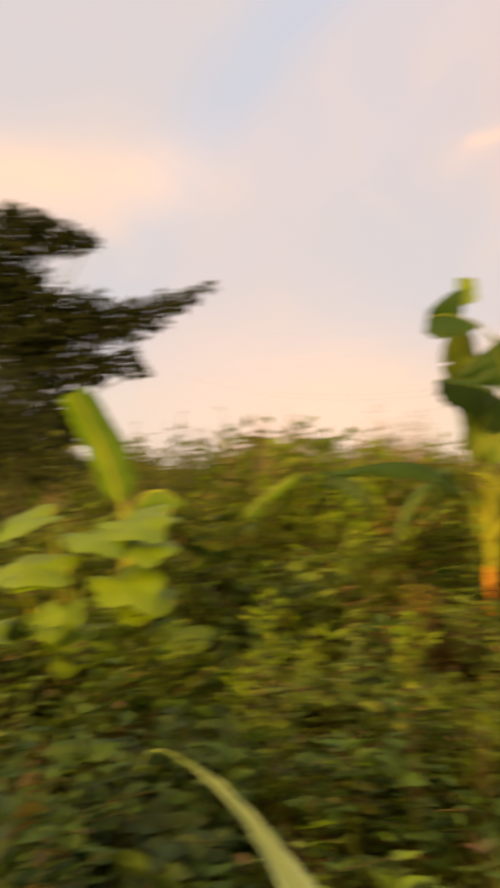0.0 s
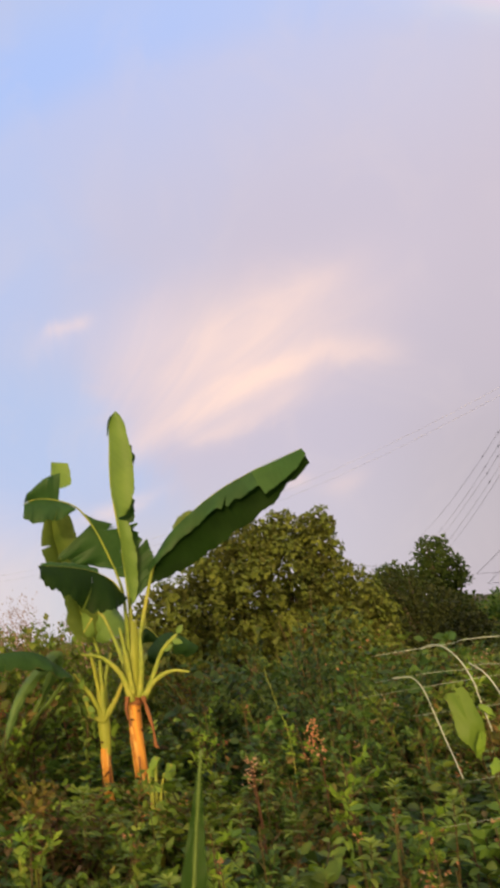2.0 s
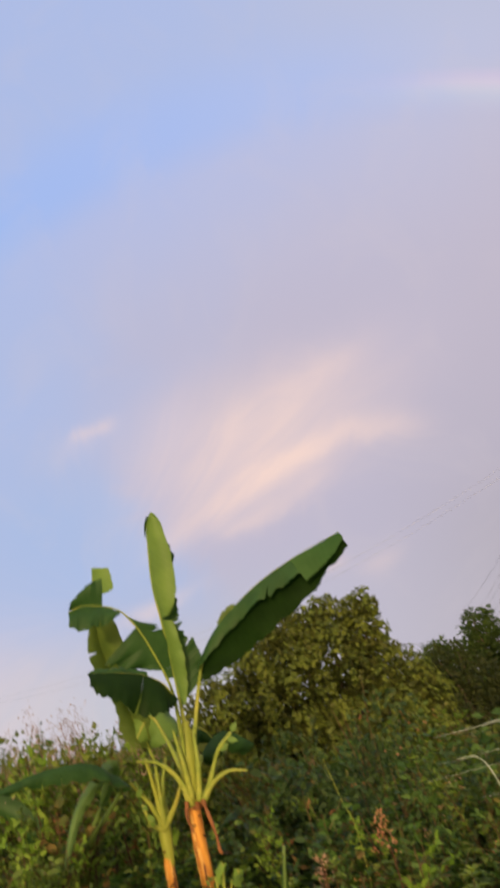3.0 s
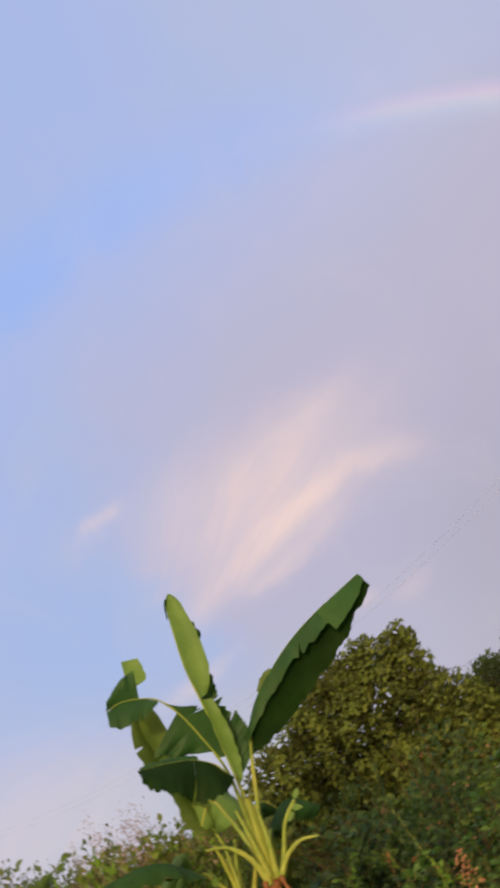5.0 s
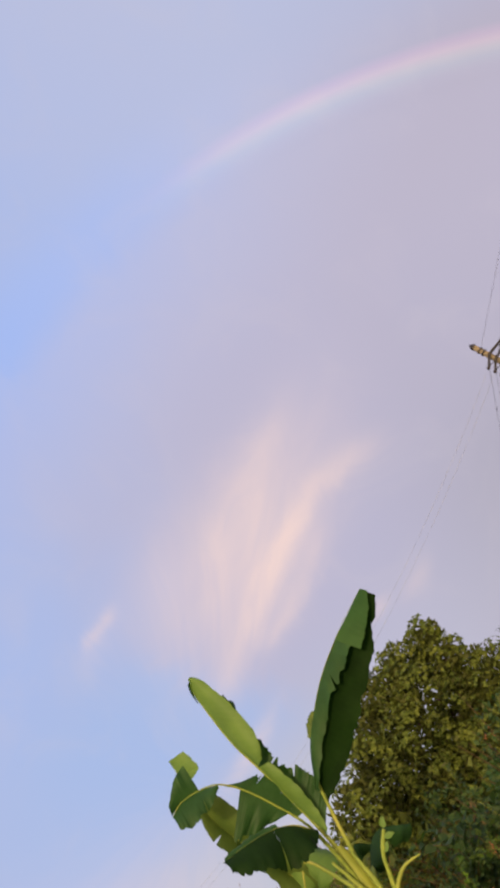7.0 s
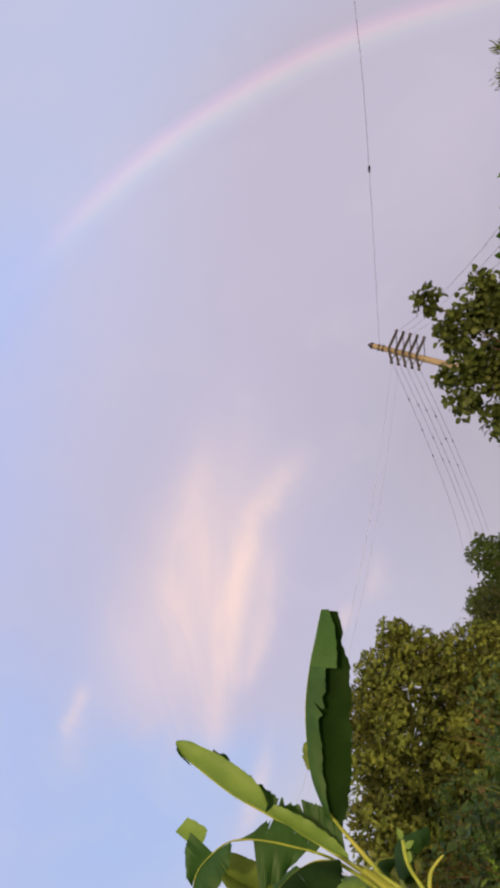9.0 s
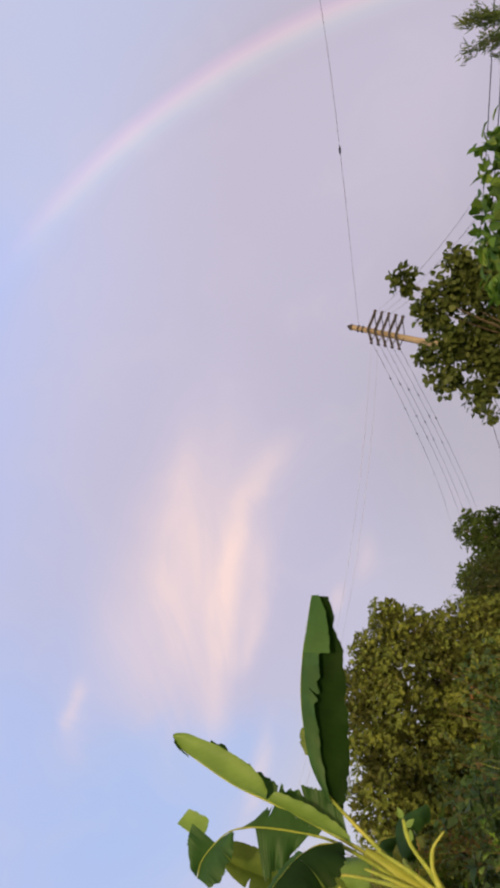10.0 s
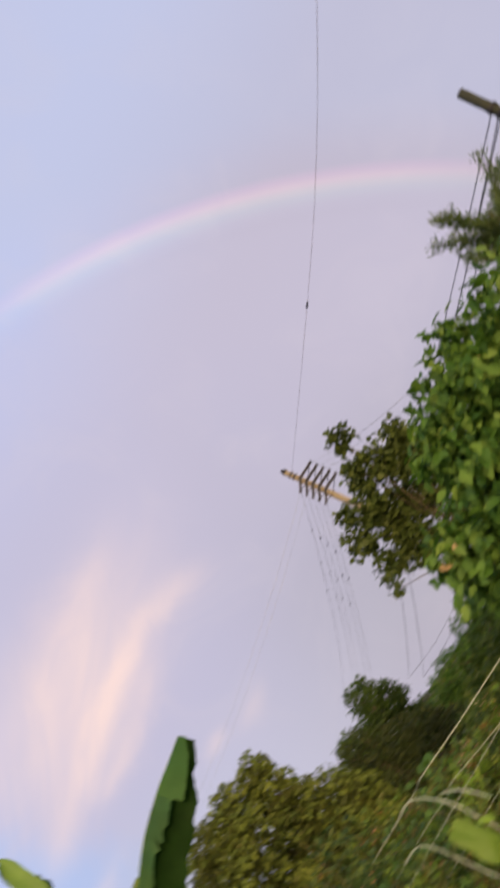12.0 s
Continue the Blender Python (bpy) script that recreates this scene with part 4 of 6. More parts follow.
def bright_banana():
    at = (-2.58, 5.54, 0.60)
    at = (at[0], at[1], 0.0)
    b = thing("banana_plant", at, "banana sucker with one bright upright leaf in the weeds", "banana plant", "banana plants")
    top = (-2.58, 5.54, 1.10)
    stem("pseudostem", [(at[0], at[1], -0.05), (-2.58, 5.54, 0.79), top], (0.05, 0.045, 0.03), STEM_GREEN, b, "green stem", 12, 14)
    blade("leaf", [top, (-2.64, 5.49, 1.33), (-2.71, 5.42, 1.59), (-2.79, 5.33, 1.80), (-2.84, 5.24, 1.95)], 0.18, b, BANANA_BRIGHT,
          folds=(-12, -20), near=(0.2, -1, 0.2), petiole=0.12, tears=1, seed=51, label="bright green upright leaf", tip=0.06)
    blade("leaf", [top, (-2.54, 5.67, 1.25), (-2.41, 5.73, 1.30), (-2.25, 5.79, 1.20)], 0.12, b, BANANA_BRIGHT,
          folds=(-40, -40), near=(0, -0.4, 1), petiole=0.15, tears=2, seed=53, label="bright green arching leaf", tip=0.25)
    blade("leaf", [(-2.43, 5.93, 0.27), (-2.23, 6.33, 0.71), (-2.09, 6.59, 1.07), (-1.91, 6.75, 1.27), (-1.71, 6.91, 1.43)], 0.11, b, BANANA_BRIGHT,
          folds=(-25, -30), near=(0, -0.8, 0.6), petiole=0.62, tears=2, seed=55, label="bright green leaf leaning over the weeds", tip=0.25)


main_banana()
small_banana()
left_banana()
bright_banana()


# ---------------------------------------------------------------- broad-leaved plants
def heart(p, d, n, length, rng, wide=0.85, lobes=0.0, notch=0.25):
    """One broad heart-shaped leaf as a small dished sheet."""
    k = 24
    a = np.linspace(0, 2 * np.pi, k, endpoint=False)
    r = 0.52 * (1 - 0.18 * np.cos(a) - notch * np.exp(-((a - np.pi) / 0.35) ** 2) + 0.22 * np.exp(-(np.minimum(a, 2 * np.pi - a) / 0.5) ** 2)) * rng.uniform(0.96, 1.04, k) * (1 + lobes * np.cos(5 * a))
    d, n = unit(np.asarray(d, float)), np.asarray(n, float)
    x = unit(np.cross(d, n))
    z = np.cross(x, d)
    rows = [np.asarray(p, float) + d * 0.45 * length]
    f = []
    for j, q in enumerate((0.5, 1.0)):
        for i in range(k):
            rows.append(p + d * length * (0.45 + r[i] * q * math.cos(a[i])) + x * length * r[i] * q * math.sin(a[i]) * wide
                        + z * length * (0.10 * q * abs(math.sin(a[i])) - 0.12 * q * q + 0.02 * math.sin(3 * a[i])))
    for i in range(k):
        h = (i + 1) % k
        f += [(0, 1 + i, 1 + h), (1 + i, 1 + k + i, 1 + k + h), (1 + i, 1 + k + h, 1 + h)]
    return np.array(rows), f


def broad_plant(name, base, tops, length, mat, label, seed, category="plant", flat=-0.45, up=0.75, level=False):
    rng = np.random.default_rng(seed)
    b = thing(name, (base[0], base[1], 0), label, category, "broad-leaved weeds")
    for t in tops:
        t = np.array(t)
        mid = (np.array([base[0], base[1], 0]) * 0.45 + t * 0.55) + np.array([0, 0, 0.15])
        g = Geo()
        g.tube(curve([(base[0], base[1], -0.02), mid, t], 10), np.linspace(0.012, 0.006, 10), 6)
        st = part("leaf_stalk", g, STEM_GREEN, b)
        h = Geo()
        out = t - np.array([base[0], base[1], t[2]]) + rng.normal(0, 0.15, 3)
        if level:
            h.add(*heart(t, (rng.normal(0, 1), -0.45, -0.2 + rng.uniform(-0.15, 0.1)), (rng.normal(0, 0.15), -0.4, 1.0), length * rng.uniform(0.75, 1.25), rng, 0.9, 0.10))
            part("leaf", h, mat, st)
            continue
        h.add(*heart(t, (out[0] * 0.8 + rng.normal(0, 0.5), -0.35, flat + rng.uniform(-0.3, 0.3)), (rng.normal(0, 0.3), -0.45 - rng.uniform(0, 0.3), up), length * rng.uniform(0.6, 1.2), rng, 0.6, 0.08))
        part("leaf", h, mat, st)
    return b


for foot, tops, seed in (((-2.25, 4.14, 0.08), [(-2.38, 4.18, 1.24), (-2.25, 4.31, 1.14), (-2.21, 4.05, 0.96), (-2.30, 3.88, 0.77), (-2.50, 3.99, 0.93), (-2.20, 3.99, 0.80), (-2.36, 3.84, 0.68)], 3),
                         ((-2.01, 4.37, 0.04), [(-2.10, 4.44, 1.20), (-1.95, 4.45, 1.08), (-2.05, 4.24, 0.93), (-1.86, 4.33, 0.85), (-2.11, 4.10, 0.70), (-1.93, 4.19, 0.61), (-1.70, 4.40, 0.66), (-1.90, 4.64, 1.22)], 4)):
    broad_plant("taro_plant", foot, tops, 0.33, BROAD, "bright green broad-leaved taro plant in the weeds", seed, level=True)
def hanging_leaf():
    foot = (1.09, 2.81, 0.78)
    b = thing("broadleaf_weed", (foot[0], foot[1], 0), "vine with bright hanging leaves among the dry reeds", "plant", "broad-leaved weeds")
    rng = np.random.default_rng(5)
    for top, length, wide, d, n in (((1.01, 2.87, 1.16), 0.195, 0.46, (0.20, -0.10, -1.0), (-0.10, -1.0, 0.35)),
                                    ((1.045, 2.80, 1.045), 0.075, 0.45, (-0.42, -0.1, -0.9), (0.5, -1.0, 0.2)),
                                    ((1.06, 2.82, 1.13), 0.055, 0.5, (0.6, -0.2, -0.5), (0.1, -0.7, 0.8)),
                                    ((1.10, 2.80, 1.06), 0.06, 0.55, (0.5, -0.3, 0.1), (0.1, -0.6, 0.9)),
                                    ((1.07, 2.77, 0.97), 0.06, 0.55, (-0.4, -0.3, -0.3), (0.0, -0.7, 0.8)),
                                    ((1.12, 2.78, 0.93), 0.07, 0.55, (0.3, -0.3, -0.5), (0.2, -0.8, 0.6))):
        t = np.array(top)
        g = Geo()
        g.tube(curve([(foot[0], foot[1], -0.02), (foot[0] + 0.03, foot[1] + 0.06, t[2] * 0.5), t + np.array([0.03, 0.05, -0.05]), t], 14), np.linspace(0.003, 0.001, 14), 6)
        st = part("leaf_stalk", g, TWIG, b)
        h = Geo()
        h.add(*heart(t, d, n, length, rng, wide, 0.09, 0.06))
        part("leaf", h, BROAD_DULL if length > 0.1 else BROAD, st)


hanging_leaf()
broad_plant("broadleaf_weed", (0.03, 5.20, 0.37), [(0.08, 5.29, 0.81), (0.11, 5.19, 0.73), (0.04, 5.20, 0.67), (0.11, 5.09, 0.60), (0.04, 5.10, 0.54), (0.03, 5.30, 0.75), (0.16, 5.29, 0.76)], 0.085, BROAD,
            "light green broad-leaved weed by the banana stem", 7)
broad_plant("broadleaf_weed", (-0.56, 4.29, 0.17), [(-0.60, 4.39, 0.63), (-0.49, 4.30, 0.60), (-0.55, 4.29, 0.53), (-0.64, 4.38, 0.54), (-0.46, 4.40, 0.64)], 0.075, BROAD, "yellow-green broad-leaved weed in the thicket", 9)


# ---------------------------------------------------------------- weeds
def shrub_geo(seed, h, spread, stems, leaf, wide, shape=FINE, flowers=0, upright=0.35, twigs=4):
    rng = np.random.default_rng(seed)
    wood, leafy, bloom = Geo(), Geo(), Geo()
    P, Dd, U, L = [], [], [], []
    for k in range(stems):
        a = rng.uniform(0, 2 * np.pi)
        out = np.array([math.cos(a), math.sin(a), 0]) * spread * math.sqrt(rng.uniform(0.02, 1))
        hh = h * rng.uniform(0.6, 1.0)
        t = np.linspace(0, 1, 7)[:, None]
        pts = out * (0.25 * t + 0.75 * t * t) + np.array([0, 0, 1]) * hh * (1.15 * t - 0.15 * t * t) + rng.normal(0, 0.018, (7, 3)) * t
        wood.tube(pts, np.linspace(0.0055, 0.002, 7), 3)
        n = int(max(5, hh / (leaf * 0.95)))
        for j, s in enumerate(np.linspace(0.16, 1.0, n)):
            q = s * 6
            i = min(int(q), 5)
            c = pts[i] + (pts[i + 1] - pts[i]) * (q - i)
            phi = j * 1.57 + rng.uniform(-0.5, 0.5)
            for sgn in (0, np.pi):
                d = np.array([math.cos(phi + sgn), math.sin(phi + sgn), upright + rng.normal(0, 0.28)])
                P.append(c), Dd.append(d), U.append((rng.normal(0, 0.55), rng.normal(-0.45, 0.5), 0.8)), L.append(leaf * rng.uniform(0.4, 1.6))
            if j and j % max(1, n // twigs) == 0:
                d = np.array([math.cos(phi + 0.8), math.sin(phi + 0.8), rng.uniform(0.1, 0.6)])
                ln = rng.uniform(1.6, 3.4) * leaf
                tw = c + unit(d) * np.linspace(0, ln, 4)[:, None] + np.array([0, 0, 0.15]) * np.linspace(0, 1, 4)[:, None] ** 2 * ln
                wood.tube(tw[[0, 3]], np.linspace(0.003, 0.0015, 2), 3)
                for m in range(1, 4):
                    for sgn in (-1, 1):
                        e = unit(d) + sgn * np.array([-d[1], d[0], 0]) * 0.9 + rng.normal(0, 0.25, 3)
                        P.append(tw[m]), Dd.append(e), U.append((rng.normal(0, 0.55), rng.normal(-0.45, 0.5), 0.8)), L.append(leaf * rng.uniform(0.55, 1.0))
        for m in range(5):
            phi = rng.uniform(0, 2 * np.pi)
            P.append(pts[-1]), Dd.append((math.cos(phi), math.sin(phi), rng.uniform(0.3, 1.2))), U.append((0, -0.3, 1)), L.append(leaf * rng.uniform(0.5, 0.9))
        if flowers and k < flowers:
            top = pts[-1] + np.array([0, 0, 0.03])
            for m in range(14):
                bloom.bead(top + rng.normal(0, 1, 3) * np.array([0.018, 0.018, 0.028]), 0.0042 * rng.uniform(0.6, 1.4), rng)
    L = np.array(L)
    leafy.leaves(np.array(P), np.array(Dd), np.array(U), L, L * wide * rng.uniform(0.85, 1.15, len(L)), shape)
    return wood, leafy, bloom if flowers else None


def shrub(name, seed, mat, label, flowers=None, wood_mat=None, **kw):
    wood, leafy, bloom = shrub_geo(seed, flowers=3 if flowers else 0, **kw)
    o = thing(name, (0, 0, 0), label, "shrub", "weed thicket")
    part("stalk", wood, wood_mat or TWIG, o)
    part("foliage", leafy, mat, o)
    if bloom:
        tagged(part("blossom", bloom, flowers, o, "dried orange-brown flower heads"), kind="stuff")
    return o


KINDS = [
    shrub("weed_shrub", 101, WEED, "leafy green weed shrub in the thicket", h=0.62, spread=0.30, stems=15, leaf=0.062, wide=0.58),
    shrub("weed_shrub", 102, WEED, "leafy green weed shrub with dried flower heads", BLOOM, h=0.66, spread=0.26, stems=14, leaf=0.054, wide=0.55),
    shrub("weed_shrub", 103, WEED_DARK, "dark green weed shrub in the thicket", h=0.60, spread=0.30, stems=14, leaf=0.070, wide=0.55),
    shrub("weed_shrub", 104, WEED_FRESH, "fresh light green weed with leaf rosettes", h=0.58, spread=0.24, stems=11, leaf=0.072, wide=0.52, upright=0.7),
    shrub("weed_shrub", 105, WEED_RUSTY, "rusty weed shrub with reddish twigs and dry flowers", BLOOM, RED_TWIG, h=0.62, spread=0.26, stems=13, leaf=0.048, wide=0.6),
    shrub("weed_shrub", 106, VINE, "dark broad-leaved vine shrub in the thicket", h=0.64, spread=0.32, stems=12, leaf=0.082, wide=0.8, shape=FINE, twigs=3),
    shrub("weed_shrub", 107, WEED, "leafy weed shrub with pale dried flower heads", BLOOM_PALE, h=0.64, spread=0.28, stems=14, leaf=0.058, wide=0.6),
]


def polar(az, r):
    return r * math.sin(radians(az)), r * math.cos(radians(az))


def thicket_height(az, r):
    """How high the weeds stand, by direction and distance."""
    h = 0.60 + 0.055 * max(0.0, r - 4.5)
    if az > 2.5:
        h += min(0.42, 0.12 * max(0.0, r - 5.6)) * min(1, (az - 2.5) / 3) * (1.0 if az < 11 else 0.35)
    if az > 17:
        h += 0.06 * min(1, (az - 17) / 6)
    if az < -4:
        h += min(0.62, 0.17 * max(0.0, r - 4.4)) * min(1, (-4 - az) / 4) * (1.0 if az > -19 else 0.25)
    return h


def plant_thicket():
    rng = np.random.default_rng(77)
    spots = []
    tries = 0
    while len(spots) < 296 and tries < 60000:
        tries += 1
        az = rng.uniform(-38, 40)
        r = 2.0 + 8.6 * rng.uniform(0, 1) ** 1.35
        x, y = polar(az, r)
        if abs(x - 0.03) < 0.32 and abs(y - 6.13) < 0.35:
            continue
        gap = 0.26 + 0.045 * (r - 2.0)
        if all((x - p[0]) ** 2 + (y - p[1]) ** 2 > gap * gap for p in spots):
            spots.append((x, y, az, r))
    used = set()
    for x, y, az, r in spots:
        h = thicket_height(az, r) * rng.uniform(0.58, 1.22)
        w = [3, 1.2, 2.0, 1.5, 1.0, 0.3, 1.2]
        if 2 < az < 17 and r > 5.6:
            w = [1.6, 1.0, 3.0, 0.25, 1.0, 4.0, 0.5]
        elif az > 12 and r < 4.0:
            w = [4, 0.6, 0.8, 2.4, 0.3, 0.4, 1.2]
        elif az > 4 and 4.0 < r < 6.6:
            w = [1.2, 1.2, 4.0, 0.2, 1.2, 2.5, 0.8]
        elif -12 < az < 0 and 3.6 < r < 6.5:
            w = [3.4, 1.2, 1.6, 1.9, 0.6, 0.6, 0.8]
        # near left: dark-leaved kinds chosen to paint in the deep shade there
        elif az < -7 and r < 3.7:
            w = [0.4, 0.2, 5.0, 0.1, 1.2, 2.5, 0.1]
        elif az < -11 and r < 4.6:
            w = [1.2, 0.6, 3.0, 0.5, 2.2, 0.4, 0.5]
        k = int(rng.choice(7, p=np.array(w) / sum(w)))
        s = h / 0.60
        m = Matrix.LocRotScale((x, y, float(ground_height(x, y)) - 0.03), Euler((rng.normal(0, 0.09), rng.normal(0, 0.09), rng.uniform(0, 6.28))), None)
        sx = (0.75 + 0.35 * s) * rng.uniform(0.9, 1.15)
        if k in used:
            o = copy_thing(KINDS[k], m)
        else:
            o = KINDS[k]
            o.matrix_basis = m
            used.add(k)
        o.scale = (sx, sx, s)


plant_thicket()


def tall_weed(seed, mat, label, plumes=0):
    """A lanky weed: one stem, long side twigs, narrow leaves."""
    rng = np.random.default_rng(seed)
    o = thing("tall_weed", (0, 0, 0), label, "weed", "tall weeds")
    w, g = Geo(), Geo()
    lean = rng.normal(0, 0.08, 2)
    pts = curve([(0, 0, -0.03), (lean[0] * 0.4, lean[1] * 0.4, 0.5), (lean[0], lean[1], 1.0)], 12)
    w.tube(pts, np.linspace(0.008, 0.002, 12), 5)
    P, D = [], []
    for k in range(26):
        s = rng.uniform(0.3, 1.0)
        c = pts[min(int(s * 11), 11)]
        a = rng.uniform(0, 6.28)
        d = unit(np.array([math.cos(a), math.sin(a), rng.uniform(0.4, 1.3)]))
        ln = rng.uniform(0.08, 0.26) * (1.25 - s * 0.6)
        w.tube(np.array([c, c + d * ln * 0.5, c + d * ln + np.array([0, 0, 0.02])]), (0.003, 0.002, 0.001), 3)
        for m in range(9):
            P.append(c + d * ln * rng.uniform(0.25, 1.0))
            D.append(d * 0.5 + rng.normal(0, 0.7, 3))
    n = len(P)
    L = rng.uniform(0.025, 0.062, n)
    g.leaves(np.array(P), np.array(D), rng.normal(0, 0.6, (n, 3)) + np.array([0, -0.4, 0.6]), L, L * 0.5, FINE)
    tagged(part("stalk", w, RED_TWIG if mat is WEED_RUSTY else TWIG, o), kind="stuff")
    part("foliage", g, mat, o)
    if plumes:
        f = Geo()
        for _ in range(plumes):
            c = pts[rng.integers(9, 12)] + np.array([rng.normal(0, 0.08), rng.normal(0, 0.08), rng.uniform(-0.02, 0.10)])
            for _ in range(24):
                f.bead(c + rng.normal(0, 1, 3) * np.array([0.020, 0.020, 0.040]), 0.0038 * rng.uniform(0.6, 1.5), rng)
        tagged(part("blossom", f, PLUME, o, "dull pinkish seed plumes"), kind="stuff")
    return o


def plant_tall_weeds():
    rng = np.random.default_rng(91)
    kinds = [tall_weed(201, WEED, "lanky green weed with pinkish seed plumes above the thicket", 9), tall_weed(202, WEED_RUSTY, "lanky rusty weed with reddish twigs"),
             tall_weed(203, WEED_DARK, "lanky dark green weed above the thicket"), tall_weed(204, WEED_FRESH, "lanky light green weed above the thicket"),
             tall_weed(205, WEED, "lanky green weed standing in the thicket")]
    used = set()
    spots = [(rng.uniform(-34, -1.5), rng.uniform(6.8, 10.0), rng.uniform(1.25, 1.75)) for _ in range(40)] + [(rng.uniform(-9, -1.8), rng.uniform(7.2, 9.0), rng.uniform(1.45, 1.75)) for _ in range(10)]
    spots += [(rng.uniform(3, 27), rng.uniform(5.0, 7.5), rng.uniform(0.8, 1.1)) for _ in range(26)]
    spots += [(rng.uniform(-20, 24), rng.uniform(3.0, 5.0), rng.uniform(0.7, 0.95)) for _ in range(18)]
    spots += [(rng.uniform(-25, -8), rng.uniform(5.2, 6.8), rng.uniform(0.95, 1.3)) for _ in range(18)]
    spots += [(rng.uniform(-10, -3), rng.uniform(5.3, 6.2), rng.uniform(0.85, 1.1)) for _ in range(12)]
    for az, r, h in spots:
        if az < -21 and r > 6:
            h *= 0.72
        x, y = polar(az, r)
        if abs(x) < 0.5 and 5.0 < y < 6.8:
            continue
        k = int(rng.choice(5, p=(0.60, 0.03, 0.02, 0.35, 0.0) if az < -2 and r > 6.8 else (0.0, 0.05, 0.10, 0.22, 0.63) if az < -2 else (0.0, 0.05, 0.35, 0.20, 0.40)))
        m = Matrix.LocRotScale((x, y, float(ground_height(x, y))), Euler((rng.normal(0, 0.06), rng.normal(0, 0.06), rng.uniform(0, 6.28))), None)
        if k in used:
            o = copy_thing(kinds[k], m)
        else:
            o = kinds[k]
            o.matrix_basis = m
            used.add(k)
        q = 0.55 + 0.45 * h
        o.scale = (q, q, h)


plant_tall_weeds()


# scrub farther out, past counting
def far_scrub():
    rng = np.random.default_rng(5)
    g = Geo()
    P, D, L = [], [], []
    for _ in range(900):
        az = rng.uniform(-48, 60)
        r = 10.5 + 45 * rng.uniform(0, 1) ** 1.6
        x, y = polar(az, r)
        h = (0.9 + 0.030 * (r - 10)) * (0.62 if az > 14 else 1.0) + (0.35 if az < -3 else 0.0) + rng.uniform(-0.35, 0.35) * (0.5 if az > 14 else 1.0) + (0.7 * rng.uniform(0, 1) ** 3) * (0.2 if az > 14 else 1.0)
        w = rng.uniform(0.5, 1.0) * (1 + r * 0.02)
        n = 110
        q = rand_dirs(rng, n)
        q[:, 2] = np.abs(q[:, 2])
        rad = rng.uniform(0.45, 1.0, n)[:, None]
        P.append(np.array([x, y, 0]) + q * rad * np.array([w, w, h]))
        D.append(q + rng.normal(0, 0.6, (n, 3)))
        L.append(rng.uniform(0.07, 0.14, n) * (1 + r * 0.025))
        for k in range(3):
            a = rng.uniform(0, 6.28)
            e = np.array([x + w * 0.5 * math.cos(a), y + w * 0.5 * math.sin(a), h * rng.uniform(0.9, 1.08)])
            g.tube(np.array([(x, y, 0), (x * 0.5 + e[0] * 0.5, y * 0.5 + e[1] * 0.5, h * 0.55), e]), (0.012, 0.009, 0.004), 3)
            t = np.linspace(0.4, 1, 9)[:, None]
            P.append(np.array([x, y, 0]) * (1 - t) + e * t + rng.normal(0, 0.015, (9, 3)))
            D.append(rng.normal(0, 1, (9, 3)))
            L.append(rng.uniform(0.05, 0.1, 9) * (1 + r * 0.02))
    P, D, L = np.vstack(P), np.vstack(D), np.concatenate(L)
    g.leaves(P, D, rng.normal(0, 0.5, P.shape) + np.array([0, -0.4, 0.8]), L, L * 0.8, PLAIN)
    ob = new("scrub", g.mesh("scrub", SCRUB))
    tagged(ob, "olive-green scrub and weeds reaching to the horizon", "scrub", kind="stuff")


far_scrub()


def grass_cover():
    """Blades and low litter between the shrubs."""
    rng = np.random.default_rng(8)
    g = Geo()
    n = 16000
    az, r = np.where(rng.uniform(0, 1, n) < 0.6, rng.uniform(-45, 50, n), rng.uniform(50, 315, n)), 1.3 + 9.5 * rng.uniform(0, 1, n) ** 1.3
    P = np.stack([r * np.sin(np.radians(az)), r * np.cos(np.radians(az)), np.zeros(n)], -1)
    P[:, 2] = ground_height(P[:, 0], P[:, 1]) - 0.02
    D = np.stack([rng.normal(0, 0.35, n), rng.normal(0, 0.35, n), np.ones(n)], -1)
    g.leaves(P, D, rng.normal(0, 1, (n, 3)), rng.uniform(0.2, 0.5, n), rng.uniform(0.012, 0.022, n), FINE)
    ob = new("grass", g.mesh("grass", GRASS))
    tagged(ob, "rank green grass blades between the weeds", "grass", kind="stuff")


grass_cover()


# ---------------------------------------------------------------- reeds and dry stalks
def ribbon(name, rib, half, parent, mat, near, seed, label="", rib_mat=None, r0=0.002, tip_power=0.95):
    o = blade(name, rib, half, parent, mat, folds=(14, 14), near=near, petiole=0.0, tears=0, seed=seed, label=label, r0=r0, tip=0.75, base=0.05, droop=6, ripple=0.0015, front=True, tip_power=tip_power, rib_mat=rib_mat or REED_RIB)
    return o


